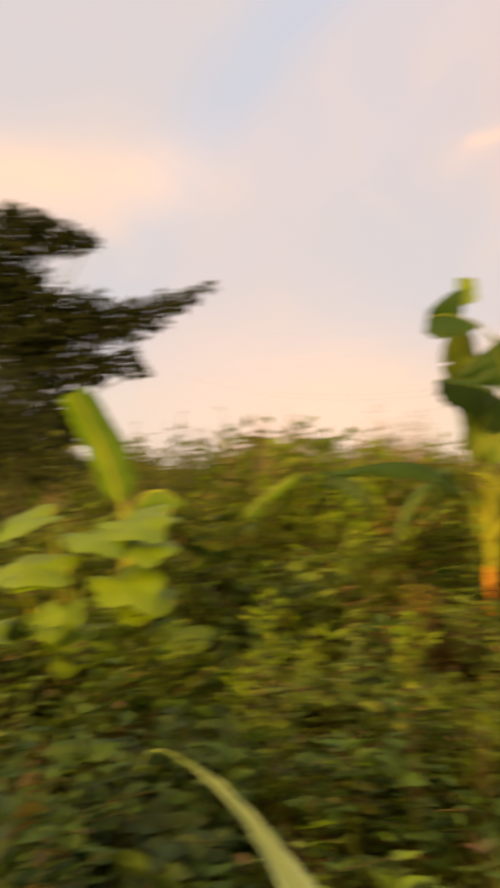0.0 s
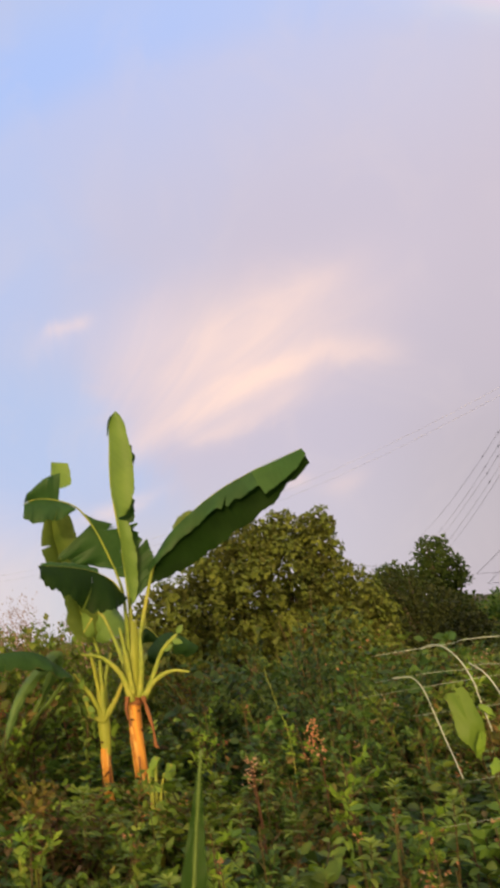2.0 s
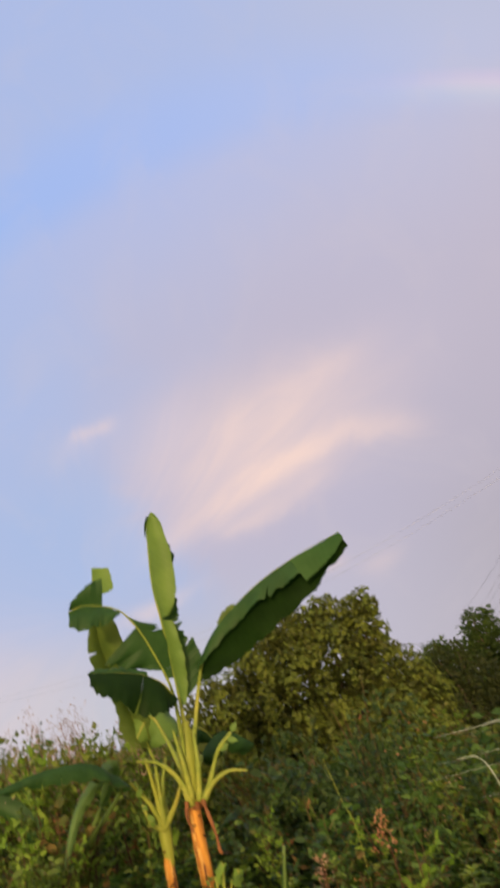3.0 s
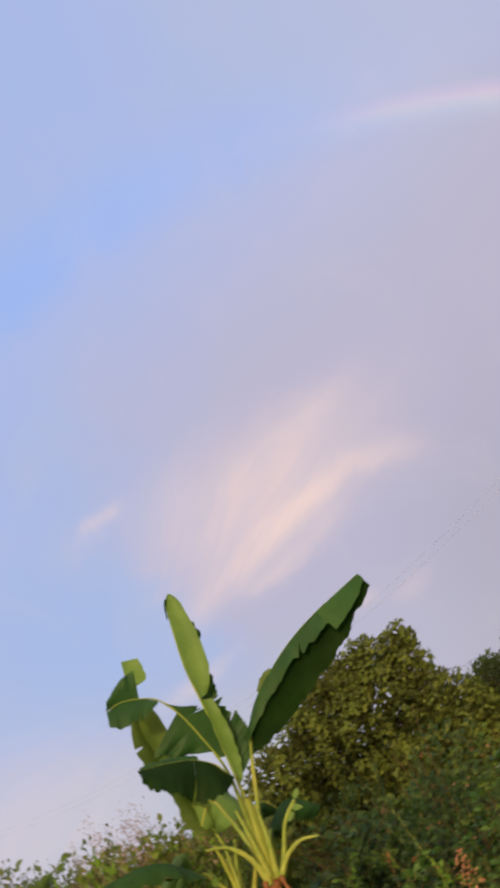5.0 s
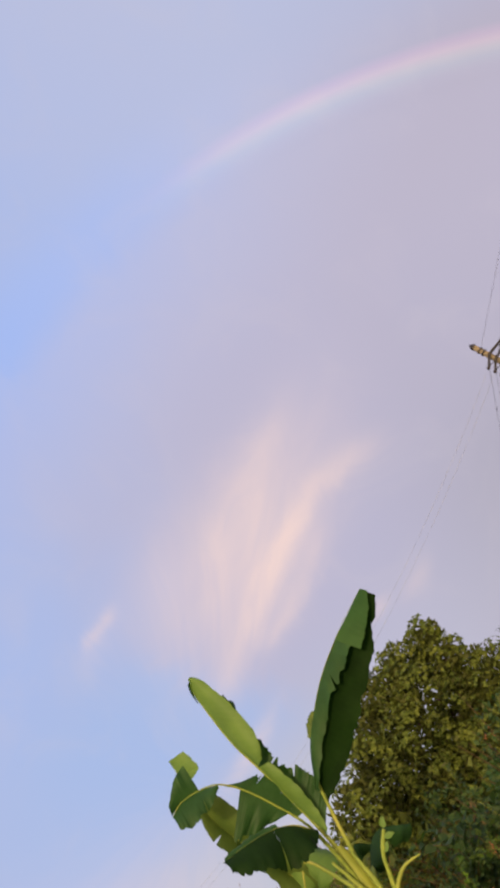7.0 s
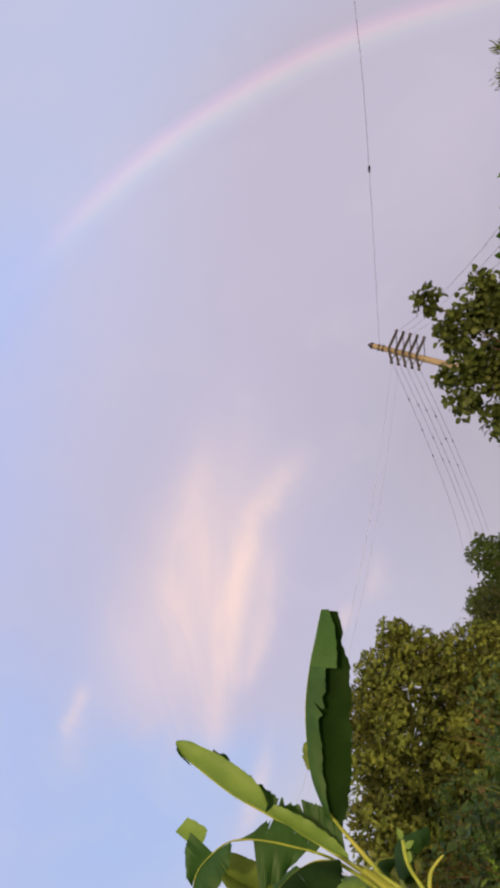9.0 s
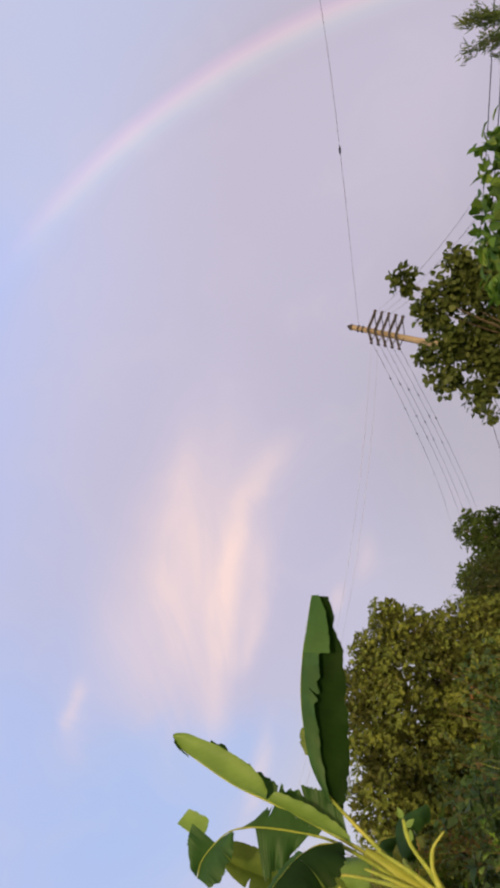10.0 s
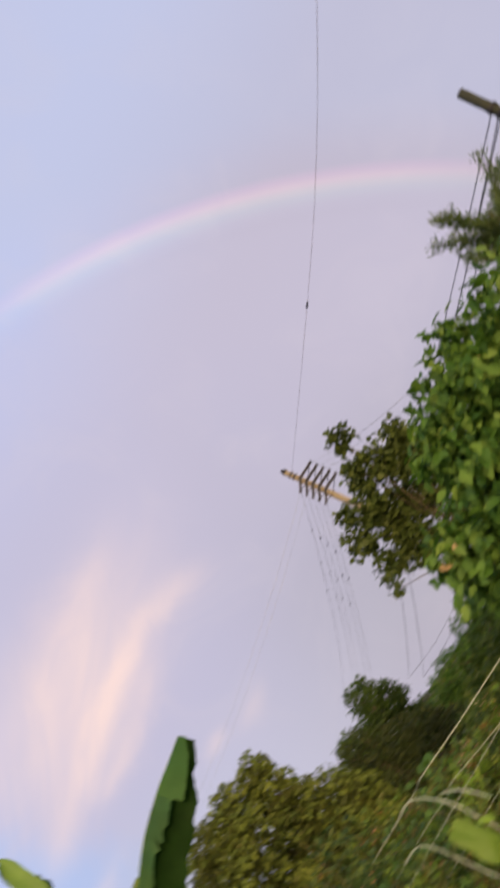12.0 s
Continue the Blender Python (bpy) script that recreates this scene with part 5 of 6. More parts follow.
def near_reed():
    b = thing("reed_plant", (0.0, 1.25, 0.0), "tall broad-bladed grass plant standing close by", "grass plant")
    stem("stalk", [(0.0, 1.25, -0.02), (0.0, 1.26, 0.3), (-0.01, 1.27, 0.62)], (0.014, 0.012, 0.008), STEM_GREEN, b, "green stalk", 9, 1, 0.02)
    ribbon("leaf", [(0.0, 1.26, 0.3), (-0.03, 1.28, 0.62), (0.005, 1.34, 1.03), (0.022, 1.33, 1.17), (0.045, 1.31, 1.315)], 0.090, b, REED, (0.1, -1, 0.1), 61, "upright pointed green blade")
    ribbon("leaf", [(-0.01, 1.26, 0.4), (-0.2, 1.35, 0.66), (-0.40, 1.51, 0.80), (-0.49, 1.54, 0.88), (-0.58, 1.56, 0.93), (-0.66, 1.58, 0.94), (-0.71, 1.61, 0.88)], 0.075, b, REED_PALE, (0.3, -0.6, 0.8), 62, "pale arching blade", tip_power=1.7)
    ribbon("leaf", [(0.0, 1.26, 0.45), (0.02, 1.28, 0.7), (0.06, 1.42, 0.87), (0.10, 1.42, 0.92), (0.14, 1.42, 0.95), (0.19, 1.43, 0.95)], 0.080, b, REED_PALE, (-0.2, -0.8, 0.6), 63, "pale blade bending over")


near_reed()


def dry_reed():
    b = thing("dry_reed", (3.1, 2.75, 0.0), "long dry pale reed leaning over the weeds", "reed")
    line = [(3.1, 2.75, 0.0), (2.75, 2.80, 0.75), (2.3, 2.85, 1.25)] + [(1.21, 2.92, 1.33), (1.10, 3.08, 1.32), (1.00, 3.22, 1.31), (0.87, 3.33, 1.30)]
    stem("stalk", line, (0.0034, 0.0026, 0.0019, 0.0015, 0.0013, 0.0011, 0.0007), STRAW, b, "pale dry stalk", 7, 1, 0.02)
    ribbon("leaf", [(1.02, 3.19, 1.31), (1.04, 3.13, 1.32), (1.06, 3.06, 1.31), (1.08, 2.98, 1.26), (1.09, 2.92, 1.19), (1.09, 2.90, 1.15), (1.10, 2.86, 1.04)], 0.0017, b, STRAW_LEAF, (0, -1, 0.4), 71, "dry hanging blade", STRAW, 0.0010)
    ribbon("leaf", [(1.12, 3.01, 1.25), (1.14, 2.95, 1.22), (1.15, 2.90, 1.18), (1.15, 2.84, 1.13)], 0.0014, b, STRAW_LEAF, (0, -1, 0.4), 72, "dry hanging blade", STRAW, 0.0010)
    c = thing("dry_reed", (2.55, 3.1, 0.0), "short dry pale reed among the vines", "reed")
    stem("stalk", [(2.55, 3.1, 0.0), (2.4, 3.15, 0.6), (2.2, 3.2, 1.05)] + [(1.30, 3.16, 1.22), (1.22, 3.25, 1.21), (1.09, 3.34, 1.21), (0.91, 3.50, 1.19)], (0.0025, 0.002, 0.0017, 0.0013, 0.0011, 0.0009, 0.0006), STRAW, c, "pale dry stalk", 6, 2, 0.02)
    ribbon("leaf", [(0.97, 3.44, 1.20), (1.02, 3.37, 1.20), (1.04, 3.31, 1.16), (1.05, 3.25, 1.07), (1.06, 3.20, 0.98), (1.06, 3.14, 0.92), (1.07, 3.12, 0.86)], 0.0012, c, STRAW_LEAF, (0, -1, 0.4), 73, "dry hanging blade", STRAW, 0.0008)
    for k, (p0, p1) in enumerate((((0.88, 2.86, 0.78), (0.99, 2.66, 0.84)), ((1.00, 2.92, 0.89), (1.06, 2.79, 0.91)), ((0.80, 3.30, 1.16), (1.02, 3.12, 1.24)), ((1.02, 3.45, 1.05), (1.30, 3.20, 1.28)))):
        p0, p1 = np.array(p0), np.array(p1)
        way = (p1 - p0) / (p1 - p0)[0]
        far = p0 + way * (1.75 - 0.1 * k)
        far[2] = p0[2] + (far[0] - p0[0]) * 0.10
        far[1] = max(far[1], 2.2)
        d = thing("dry_reed", (far[0], far[1], 0.0), "thin dry straw lying across the weeds", "reed", "dry straws")
        run = [lerp(p0, far, q) - np.array([0, 0, 0.05 * q * q]) for q in np.linspace(0, 1, 6)]
        stem("stalk", [far * np.array([1, 1, q]) for q in (0.0, 0.5, 0.9)] + run[::-1], (0.002, 0.0017, 0.0014, 0.0012, 0.0009, 0.0006), STRAW, d, "pale dry stalk", 6, 30 + k, 0.02)
    e = thing("dry_reed", (0.83, 5.05, 0.0), "thin yellow grass stalk standing in the weeds", "reed")
    f0 = (0.83, 5.05, 0.37)
    stem("stalk", [(f0[0], f0[1], 0.0), (0.82, 5.06, 0.78), (0.77, 5.07, 1.01), (0.72, 5.07, 1.23)], (0.0024, 0.0020, 0.0016, 0.0008), RIB, e, "yellow-green stalk", 6, 4, 0.02)
    for px in ((0.49, 4.30, 0.85), (0.58, 2.86, 0.56), (0.80, 2.80, 0.64), (0.51, 4.49, 0.75)):
        s = thing("dry_flower_stalk", (px[0], px[1], 0.0), "reddish dry stalk with pale flower head", "dry stalk", "dry stalks")
        rng = np.random.default_rng(int(px[0] * 100 + 50))
        stem("stalk", [(px[0] + 0.01, px[1], 0.0), (px[0] + 0.02, px[1], px[2] * 0.6), px], (0.005, 0.004, 0.0025), RED_TWIG, s, "", 6, 5, 0.02)
        g = Geo()
        for _ in range(34):
            g.bead(np.array(px) + rng.normal(0, 1, 3) * np.array([0.020, 0.020, 0.028]), 0.0048 * rng.uniform(0.6, 1.4), rng, rng.uniform(0.5, 1.0))
        tagged(part("blossom", g, BLOOM_PALE, s, "pale pinkish dried flower head"), kind="stuff")


def rosette_weed():
    """A young weed with a star of pale leaves on top of its stem."""
    rng = np.random.default_rng(303)
    o = thing("rosette_weed", (0, 0, 0), "young weed topped by a star of pale green leaves", "weed", "rosette weeds")
    w, g = Geo(), Geo()
    w.tube(curve([(0, 0, -0.03), (0.01, 0.0, 0.4), (0, 0.01, 0.8)], 8), np.linspace(0.004, 0.002, 8), 5)
    for z, n, lift, ln in ((0.80, 5, 1.0, 0.045), (0.785, 6, 0.45, 0.06), (0.75, 5, 0.2, 0.065), (0.69, 4, 0.1, 0.06), (0.62, 4, 0.1, 0.06)):
        for a in np.linspace(0, 6.28, n, endpoint=False) + rng.uniform(0, 1):
            L = ln * rng.uniform(0.8, 1.15)
            g.leaves(np.array([(0, 0.005, z)]), np.array([(math.cos(a), math.sin(a), lift + rng.normal(0, 0.1))]), np.array([(0, 0, 1.0)]), L, L * 0.42, FINE)
    part("stalk", w, TWIG, o)
    part("foliage", g, ROSETTE, o)
    return o


def plant_rosettes():
    rng = np.random.default_rng(404)
    first = rosette_weed()
    spots = [(14.1, -9.9, 3.6), (7.5, -7.9, 4.4), (2.8, -10.6, 3.6), (7.9, -11.2, 3.5), (-9.0, -8.8, 4.0), (-6.5, -9.1, 4.0), (-0.2, -13.0, 3.0), (5.3, -10.1, 3.8), (-4.3, -7.7, 4.6), (6.1, -16.0, 2.6), (9.0, -15.0, 2.7), (-3.0, -14.0, 2.9), (17.5, -11.0, 3.2), (11.0, -12.5, 3.2), (-12.0, -10.5, 3.7)]
    for k, (az, alt, r) in enumerate(spots):
        x, y = polar(az, r)
        z = 1.47 + r * math.tan(radians(alt))
        m = Matrix.LocRotScale((x, y, float(ground_height(x, y))), Euler((rng.normal(0, 0.1), rng.normal(0, 0.1), rng.uniform(0, 6.28))), None)
        o = copy_thing(first, m) if k else first
        o.matrix_basis = m
        o.scale = (0.9 + 0.2 * rng.uniform(), 0.9 + 0.2 * rng.uniform(), z / 0.8)


def reddened_weeds():
    for k, (x, y, h) in enumerate(((-0.55, 5.15, 0.72), (-0.84, 5.10, 0.78), (-0.35, 5.25, 0.70))):
        wood, leafy, _ = shrub_geo(500 + k, h, 0.16, 7, 0.05, 0.55)
        o = thing("weed_shrub", (0, 0, 0), "low weed with reddened dying leaves", "shrub", "weed thicket")
        part("stalk", wood, RED_TWIG, o)
        part("foliage", leafy, WEED_RED, o)
        o.location = (x, y, 0)


def flower_stalk(px, mat, seed, label, size=1.0):
    s = thing("dry_flower_stalk", (px[0], px[1], 0.0), label, "dry stalk", "dry stalks")
    rng = np.random.default_rng(seed)
    stem("stalk", [(px[0] + 0.01, px[1], 0.0), (px[0] + 0.02, px[1], px[2] * 0.6), px], (0.004, 0.003, 0.0015), TWIG, s, "", 6, 5, 0.02)
    g = Geo()
    for _ in range(4):
        c = np.array(px) + rng.normal(0, 1, 3) * np.array([0.045, 0.03, 0.035]) * size
        for _ in range(9):
            g.bead(c + rng.normal(0, 1, 3) * 0.006 * size, 0.0052 * size * rng.uniform(0.6, 1.4), rng, rng.uniform(0.5, 1.0))
    tagged(part("blossom", g, mat, s, "pale orange dried flower head"), kind="stuff")


def scattered_flowers():
    spots = [(8.6, -9.5, 4.0), (12.0, -13.0, 3.1), (15.8, -15.6, 2.7), (17.4, -15.2, 2.7), (19.6, -16.5, 2.5), (13.1, -16.5, 2.6), (17.2, -17.0, 2.5), (13.0, -7.9, 4.4), (14.5, -12.0, 3.2), (-9.1, -6.6, 4.8), (-6.0, -6.1, 4.9), (-7.1, -15.0, 2.8),
             (10.2, -4.6, 6.6), (12.6, -3.4, 6.9), (11.6, -0.6, 7.2), (14.6, -1.8, 7.6), (6.6, -4.8, 6.4), (16.4, -13.4, 3.0), (11.4, -15.6, 2.7), (20.2, -13.2, 2.9), (18.6, -10.2, 3.4), (3.6, -13.5, 3.0), (9.6, -17.0, 2.5), (-1.5, -11.5, 3.4)]
    for k, (az, alt, r) in enumerate(spots):
        x, y = polar(az, r)
        flower_stalk((x, y, 1.47 + r * math.tan(radians(alt))), BLOOM_LIGHT if k % 2 else BLOOM, 600 + k, "reddish dry stalk with pale orange flowers" if k % 2 else "reddish dry stalk with rust-coloured flowers", 0.42 if r < 5 else 0.8)


def flower_plume():
    q = (0.85, 4.55, 0.93)
    o = thing("dry_flower_stalk", (q[0] + 0.05, q[1], 0.0), "drooping plume of pale orange dry flowers among the weeds", "dry stalk", "dry stalks")
    rng = np.random.default_rng(19)
    stem("stalk", [(q[0] + 0.05, q[1], 0.0), (q[0] + 0.03, q[1], q[2] * 0.7), q], (0.0045, 0.0035, 0.002), RED_TWIG, o, "", 6, 5, 0.02)
    g = Geo()
    for k in range(9):
        side = rng.normal(0, 0.045, 2)
        for j in range(9):
            f = j / 8
            g.bead(np.array(q) + np.array([side[0] * (0.3 + f), side[1] * (0.3 + f) - 0.01, 0.03 - 0.20 * f * rng.uniform(0.7, 1.1)]) + rng.normal(0, 0.006, 3), 0.0055 * rng.uniform(0.6, 1.5), rng)
    tagged(part("blossom", g, BLOOM_LIGHT, o, "pale orange drooping dried flowers"), kind="stuff")


flower_plume()
plant_rosettes()
reddened_weeds()
scattered_flowers()
dry_reed()


# ---------------------------------------------------------------- trees
def limbs(rng, g, foot, fork, ends, r0):
    foot, fork = np.array(foot, float), np.array(fork, float)
    wob = np.array([rng.normal(0, 0.05), rng.normal(0, 0.05), 0])
    g.tube(curve([foot, (foot + fork) / 2 + wob, fork], 10), np.linspace(r0, r0 * 0.7, 10), 9)
    for e in ends:
        e = np.array(e, float)
        m = fork * 0.45 + e * 0.55 + rng.normal(0, 0.08, 3) * np.linalg.norm(e - fork) * 0.5
        g.tube(curve([fork - (fork - foot) * 0.08, m, e], 8), np.linspace(r0 * 0.45, r0 * 0.08, 8), 6)


def clump_tree(name, foot, fork, clumps, leaf, per, mat, label, seed, shape=FINE, wide=0.75, r0=0.12, squash=0.8, droop=0.0, group="trees", shell=0.35, dry=0):
    """A tree of leaf clumps: (x, y, z, radius) each, carried by limbs."""
    rng = np.random.default_rng(seed)
    t = thing(name, (foot[0], foot[1], 0), label, "tree", group)
    w = Geo()
    limbs(rng, w, foot, fork, [c[:3] for c in clumps], r0)
    part("trunk", w, BARK, t, "brown trunk and limbs")
    g = Geo()
    for x, y, z, r in clumps:
        n = int(per * r * r)
        q = rand_dirs(rng, n)
        lump = 1 + 0.25 * np.sin(q[:, 0] * 5 + x) * np.sin(q[:, 1] * 4 + y) + 0.22 * np.sin(q[:, 2] * 6 + z)
        rad = r * lump * (1 - shell * rng.uniform(0, 1, n) ** 1.5)
        p = np.array([x, y, z]) + q * rad[:, None] * np.array([1, 1, squash])
        d = q + rng.normal(0, 0.75, (n, 3)) + np.array([0, 0, -droop])
        L = leaf * rng.uniform(0.6, 1.2, n)
        g.leaves(p, d, q * 0.6 + rng.normal(0, 0.5, (n, 3)) + np.array([0, -0.2, 0.6]), L, L * wide, shape)
    part("crown", g, mat, t)
    for k in range(dry):
        x, y, z, r = clumps[k % len(clumps)]
        q = unit(rng.normal(0, 1, 3) * np.array([1, 0.6, 0.8]) + np.array([-0.6, -0.6, 0.5]))
        h = Geo()
        h.leaves(np.array([np.array([x, y, z]) + q * r * 1.02]), np.array([(rng.normal(0, 0.5), rng.normal(0, 0.5), -1.0)]), np.array([q]), leaf * 0.85, leaf * 0.5, FINE)
        part("dry_leaf", h, DRY_LEAF, t, "tan dried leaf")
    return t


def rosette_bush():
    """The dense dome of leaf rosettes behind the banana plant."""
    rng = np.random.default_rng(12)
    t = thing("bush_tree", (2.15, 12.2, 0.0), "dense yellow-green domed bush of leaf rosettes behind the banana", "tree", "trees")
    lobes = [(1.98, 12.0, 1.50, 1.22, 1.2, 1.36), (1.12, 11.85, 1.30, 0.90, 0.95, 1.00), (2.80, 11.8, 1.28, 0.74, 0.9, 1.02), (2.28, 11.9, 2.14, 0.58, 0.7, 0.83),
             (1.35, 11.9, 2.18, 0.48, 0.6, 0.40), (3.08, 11.7, 1.02, 0.55, 0.7, 0.86), (2.80, 11.65, 2.66, 0.13, 0.16, 0.15), (1.78, 11.85, 2.52, 0.46, 0.5, 0.36),
             (0.55, 11.85, 1.72, 0.42, 0.5, 0.40), (2.66, 11.75, 2.42, 0.30, 0.4, 0.38)]
    w = Geo()
    limbs(rng, w, (2.15, 12.2, -0.05), (2.15, 12.2, 0.6), [l[:3] for l in lobes], 0.14)
    part("trunk", w, BARK, t, "brown trunk and limbs")
    inner, outer = Geo(), Geo()
    for x, y, z, a, b, c in lobes:
        n = int(1900 * (a * b + b * c + a * c) / 3) + 20
        per = 15
        tufts = max(6, n // per)
        n = tufts * per
        c0 = rand_dirs(rng, tufts)
        o = np.array([x, y, z]) + c0 * np.array([a, b, c]) * (0.90 + 0.10 * np.sin(c0[:, :1] * 7 + x * 3) * np.sin(c0[:, 2:] * 8 + z * 5)) * rng.uniform(0.86, 1.0, (tufts, 1))
        q = unit(np.repeat(c0, per, 0) * 0.9 + rand_dirs(rng, n) + np.array([0, 0, 0.25]))
        p = np.repeat(o, per, 0) + q * np.repeat(rng.uniform(0.09, 0.20, (tufts, 1)), per, 0) * rng.uniform(0.75, 1.1, (n, 1))
        axis = unit(q / np.array([a, b, c]) + np.array([0, -0.15, 0.55]) + rng.normal(0, 0.2, (n, 3)))
        for i in range(n):
            m = rng.integers(7, 12)
            s1 = unit(np.cross(axis[i], (0.2, 0.9, 0.4)))
            s2 = np.cross(axis[i], s1)
            ph = np.linspace(0, 2 * np.pi, m, endpoint=False) + rng.uniform(0, 1)
            d = (np.cos(ph)[:, None] * s1 + np.sin(ph)[:, None] * s2) + axis[i] * rng.uniform(0.15, 0.9, (m, 1))
            L = 0.040 * rng.uniform(0.55, 1.3, m) * rng.uniform(0.8, 1.2)
            outer.leaves(np.repeat(p[i][None], m, 0), d, np.repeat(axis[i][None], m, 0), L, L * 0.6, LITE)
        k = int(n * 2)
        q = rand_dirs(rng, k)
        L = rng.uniform(0.05, 0.11, k)
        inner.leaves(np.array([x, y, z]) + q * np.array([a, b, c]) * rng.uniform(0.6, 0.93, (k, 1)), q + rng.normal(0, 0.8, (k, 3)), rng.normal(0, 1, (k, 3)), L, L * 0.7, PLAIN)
    part("inner_foliage", inner, BUSH_IN_SHADED, t, "inner leaves with their shade put into a darker green")
    part("crown", outer, BUSH, t, "yellow-green leaf rosettes")


rosette_bush()


def vine_bank():
    """Dark vines and flowering weeds climbing in front of the bush."""
    rng = np.random.default_rng(31)
    for k, (az, r, h, w) in enumerate(((5.0, 8.6, 1.28, 0.9), (8.3, 8.2, 1.28, 0.9), (11.4, 7.8, 1.50, 0.65), (14.0, 8.2, 1.08, 0.9), (17.5, 8.8, 0.60, 0.9), (7.0, 7.4, 1.0, 0.7), (12.5, 6.6, 0.92, 0.7))):
        x, y = polar(az, r)
        t = thing("vine_mound", (x, y, 0), "mound of dark green vines with orange flower tufts", "vine", "vine mounds")
        g = Geo()
        for _ in range(26):
            e = unit(rng.normal(0, 1, 3) * np.array([1, 1, 0.8]) + np.array([0, -0.35, 0.35]))
            e[2] = abs(e[2])
            c = np.array([x, y, 0]) + e * np.array([w, w, h]) * rng.uniform(0.55, 1.0)
            rad = rng.uniform(0.14, 0.34)
            size = rng.uniform(0.035, 0.085)
            n = int(130 * (rad / 0.24) ** 2 * (0.06 / size) ** 1.2)
            q = rand_dirs(rng, n)
            p = c + q * rad * (1 - 0.5 * rng.uniform(0, 1, (n, 1)) ** 1.3)
            p[:, 2] = np.maximum(p[:, 2], 0.03)
            L = size * rng.uniform(0.6, 1.25, n)
            g.leaves(p, q + rng.normal(0, 0.8, (n, 3)) + np.array([0, 0, -0.2]), q * 0.5 + rng.normal(0, 0.5, (n, 3)) + np.array([0, -0.35, 0.5]), L, L * rng.uniform(0.5, 0.8), LITE)
        for _ in range(16):
            e = unit(rng.normal(0, 1, 3) * np.array([1, 0.8, 0.5]) + np.array([0, -0.4, 1.0]))
            c = np.array([x, y, 0]) + e * np.array([w, w, h]) * 0.9
            ln = rng.uniform(0.15, 0.42)
            up = unit(e + np.array([rng.normal(0, 0.4), 0, 0.7]))
            n = 14
            k2 = rng.uniform(0.2, 1, n)[:, None]
            L = rng.uniform(0.04, 0.075, n)
            g.leaves(c + up * ln * k2, rng.normal(0, 1, (n, 3)) + np.array([0, 0, 0.5]), rng.normal(0, 0.6, (n, 3)) + np.array([0, -0.5, 0.6]), L, L * 0.55, LITE)
            g.tube(np.array([c - up * 0.1, c + up * ln * 0.5, c + up * ln]), (0.004, 0.003, 0.0015), 3)
        part("foliage", g, VINE, t)
        s = Geo()
        for _ in range(7):
            e = np.array([x, y, 0]) + unit(rng.normal(0, 1, 3) + np.array([0, -0.6, 1.2])) * np.array([w, w, h]) * rng.uniform(0.95, 1.2)
            s.tube(curve([(x, y, 0.0), (x * 0.6 + e[0] * 0.4, y * 0.6 + e[1] * 0.4, e[2] * 0.6), e], 8), np.linspace(0.012, 0.003, 8), 5)
        part("stalk", s, TWIG, t)
        f = Geo()
        for _ in range(3):
            d = unit(rng.normal(0, 1, 3) * np.array([1, 0.5, 0.7]) + np.array([0, -0.8, 0.7]))
            c = np.array([x, y, 0]) + d * np.array([w, w, h]) * 1.02
            for _ in range(14):
                f.bead(c + rng.normal(0, 0.026, 3), 0.0078 * rng.uniform(0.6, 1.4), rng)
        tagged(part("blossom", f, BLOOM, t, "orange-brown dried flower tufts"), kind="stuff")


vine_bank()

# dark tree and brown bush beyond
clump_tree("dark_tree", (12.0, 31.6, 0), (12.0, 31.6, 1.3), [(11.45, 31.4, 2.3, 0.62), (12.05, 31.3, 2.1, 0.62), (11.25, 31.3, 3.1, 0.40), (11.75, 31.3, 2.9, 0.50), (11.90, 31.2, 3.35, 0.31), (11.20, 31.2, 3.5, 0.22), (11.65, 31.2, 3.6, 0.19),
           (12.30, 31.3, 2.85, 0.31), (12.45, 31.3, 2.25, 0.34), (10.90, 31.4, 2.3, 0.56), (12.10, 31.4, 1.3, 0.78), (11.20, 31.5, 1.3, 0.90), (11.30, 31.2, 3.75, 0.11), (12.00, 31.2, 3.65, 0.13), (12.55, 31.2, 2.6, 0.16)], 0.17, 1900, DARK_TREE,
           "dark green tree behind the bush", 41, shape=PLAIN, shell=0.6)
clump_tree("dark_tree", (10.2, 31.9, 0), (10.2, 31.9, 1.0), [(9.98, 31.7, 2.35, 0.58), (9.68, 31.7, 2.7, 0.32), (10.18, 31.7, 2.85, 0.23), (9.28, 31.7, 1.9, 0.63), (10.48, 31.7, 2.0, 0.63), (9.98, 31.7, 1.2, 0.95), (8.78, 31.7, 1.2, 0.84)], 0.17, 1900, DARK_TREE,
           "low dark green tree beside a taller one", 42, shape=PLAIN, shell=0.6)
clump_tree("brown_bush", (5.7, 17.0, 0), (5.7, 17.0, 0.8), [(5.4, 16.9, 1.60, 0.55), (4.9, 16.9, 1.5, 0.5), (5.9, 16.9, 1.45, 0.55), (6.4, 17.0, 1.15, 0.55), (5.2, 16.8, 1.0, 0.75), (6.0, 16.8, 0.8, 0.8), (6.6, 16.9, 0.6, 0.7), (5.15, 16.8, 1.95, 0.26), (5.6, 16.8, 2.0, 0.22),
           (4.6, 16.9, 0.9, 0.7), (6.9, 17.0, 0.9, 0.35)], 0.09, 2600, BROWN_BUSH, "dull olive bush beside the domed bush, its shade put into the leaf colour", 43, shape=PLAIN, r0=0.09)
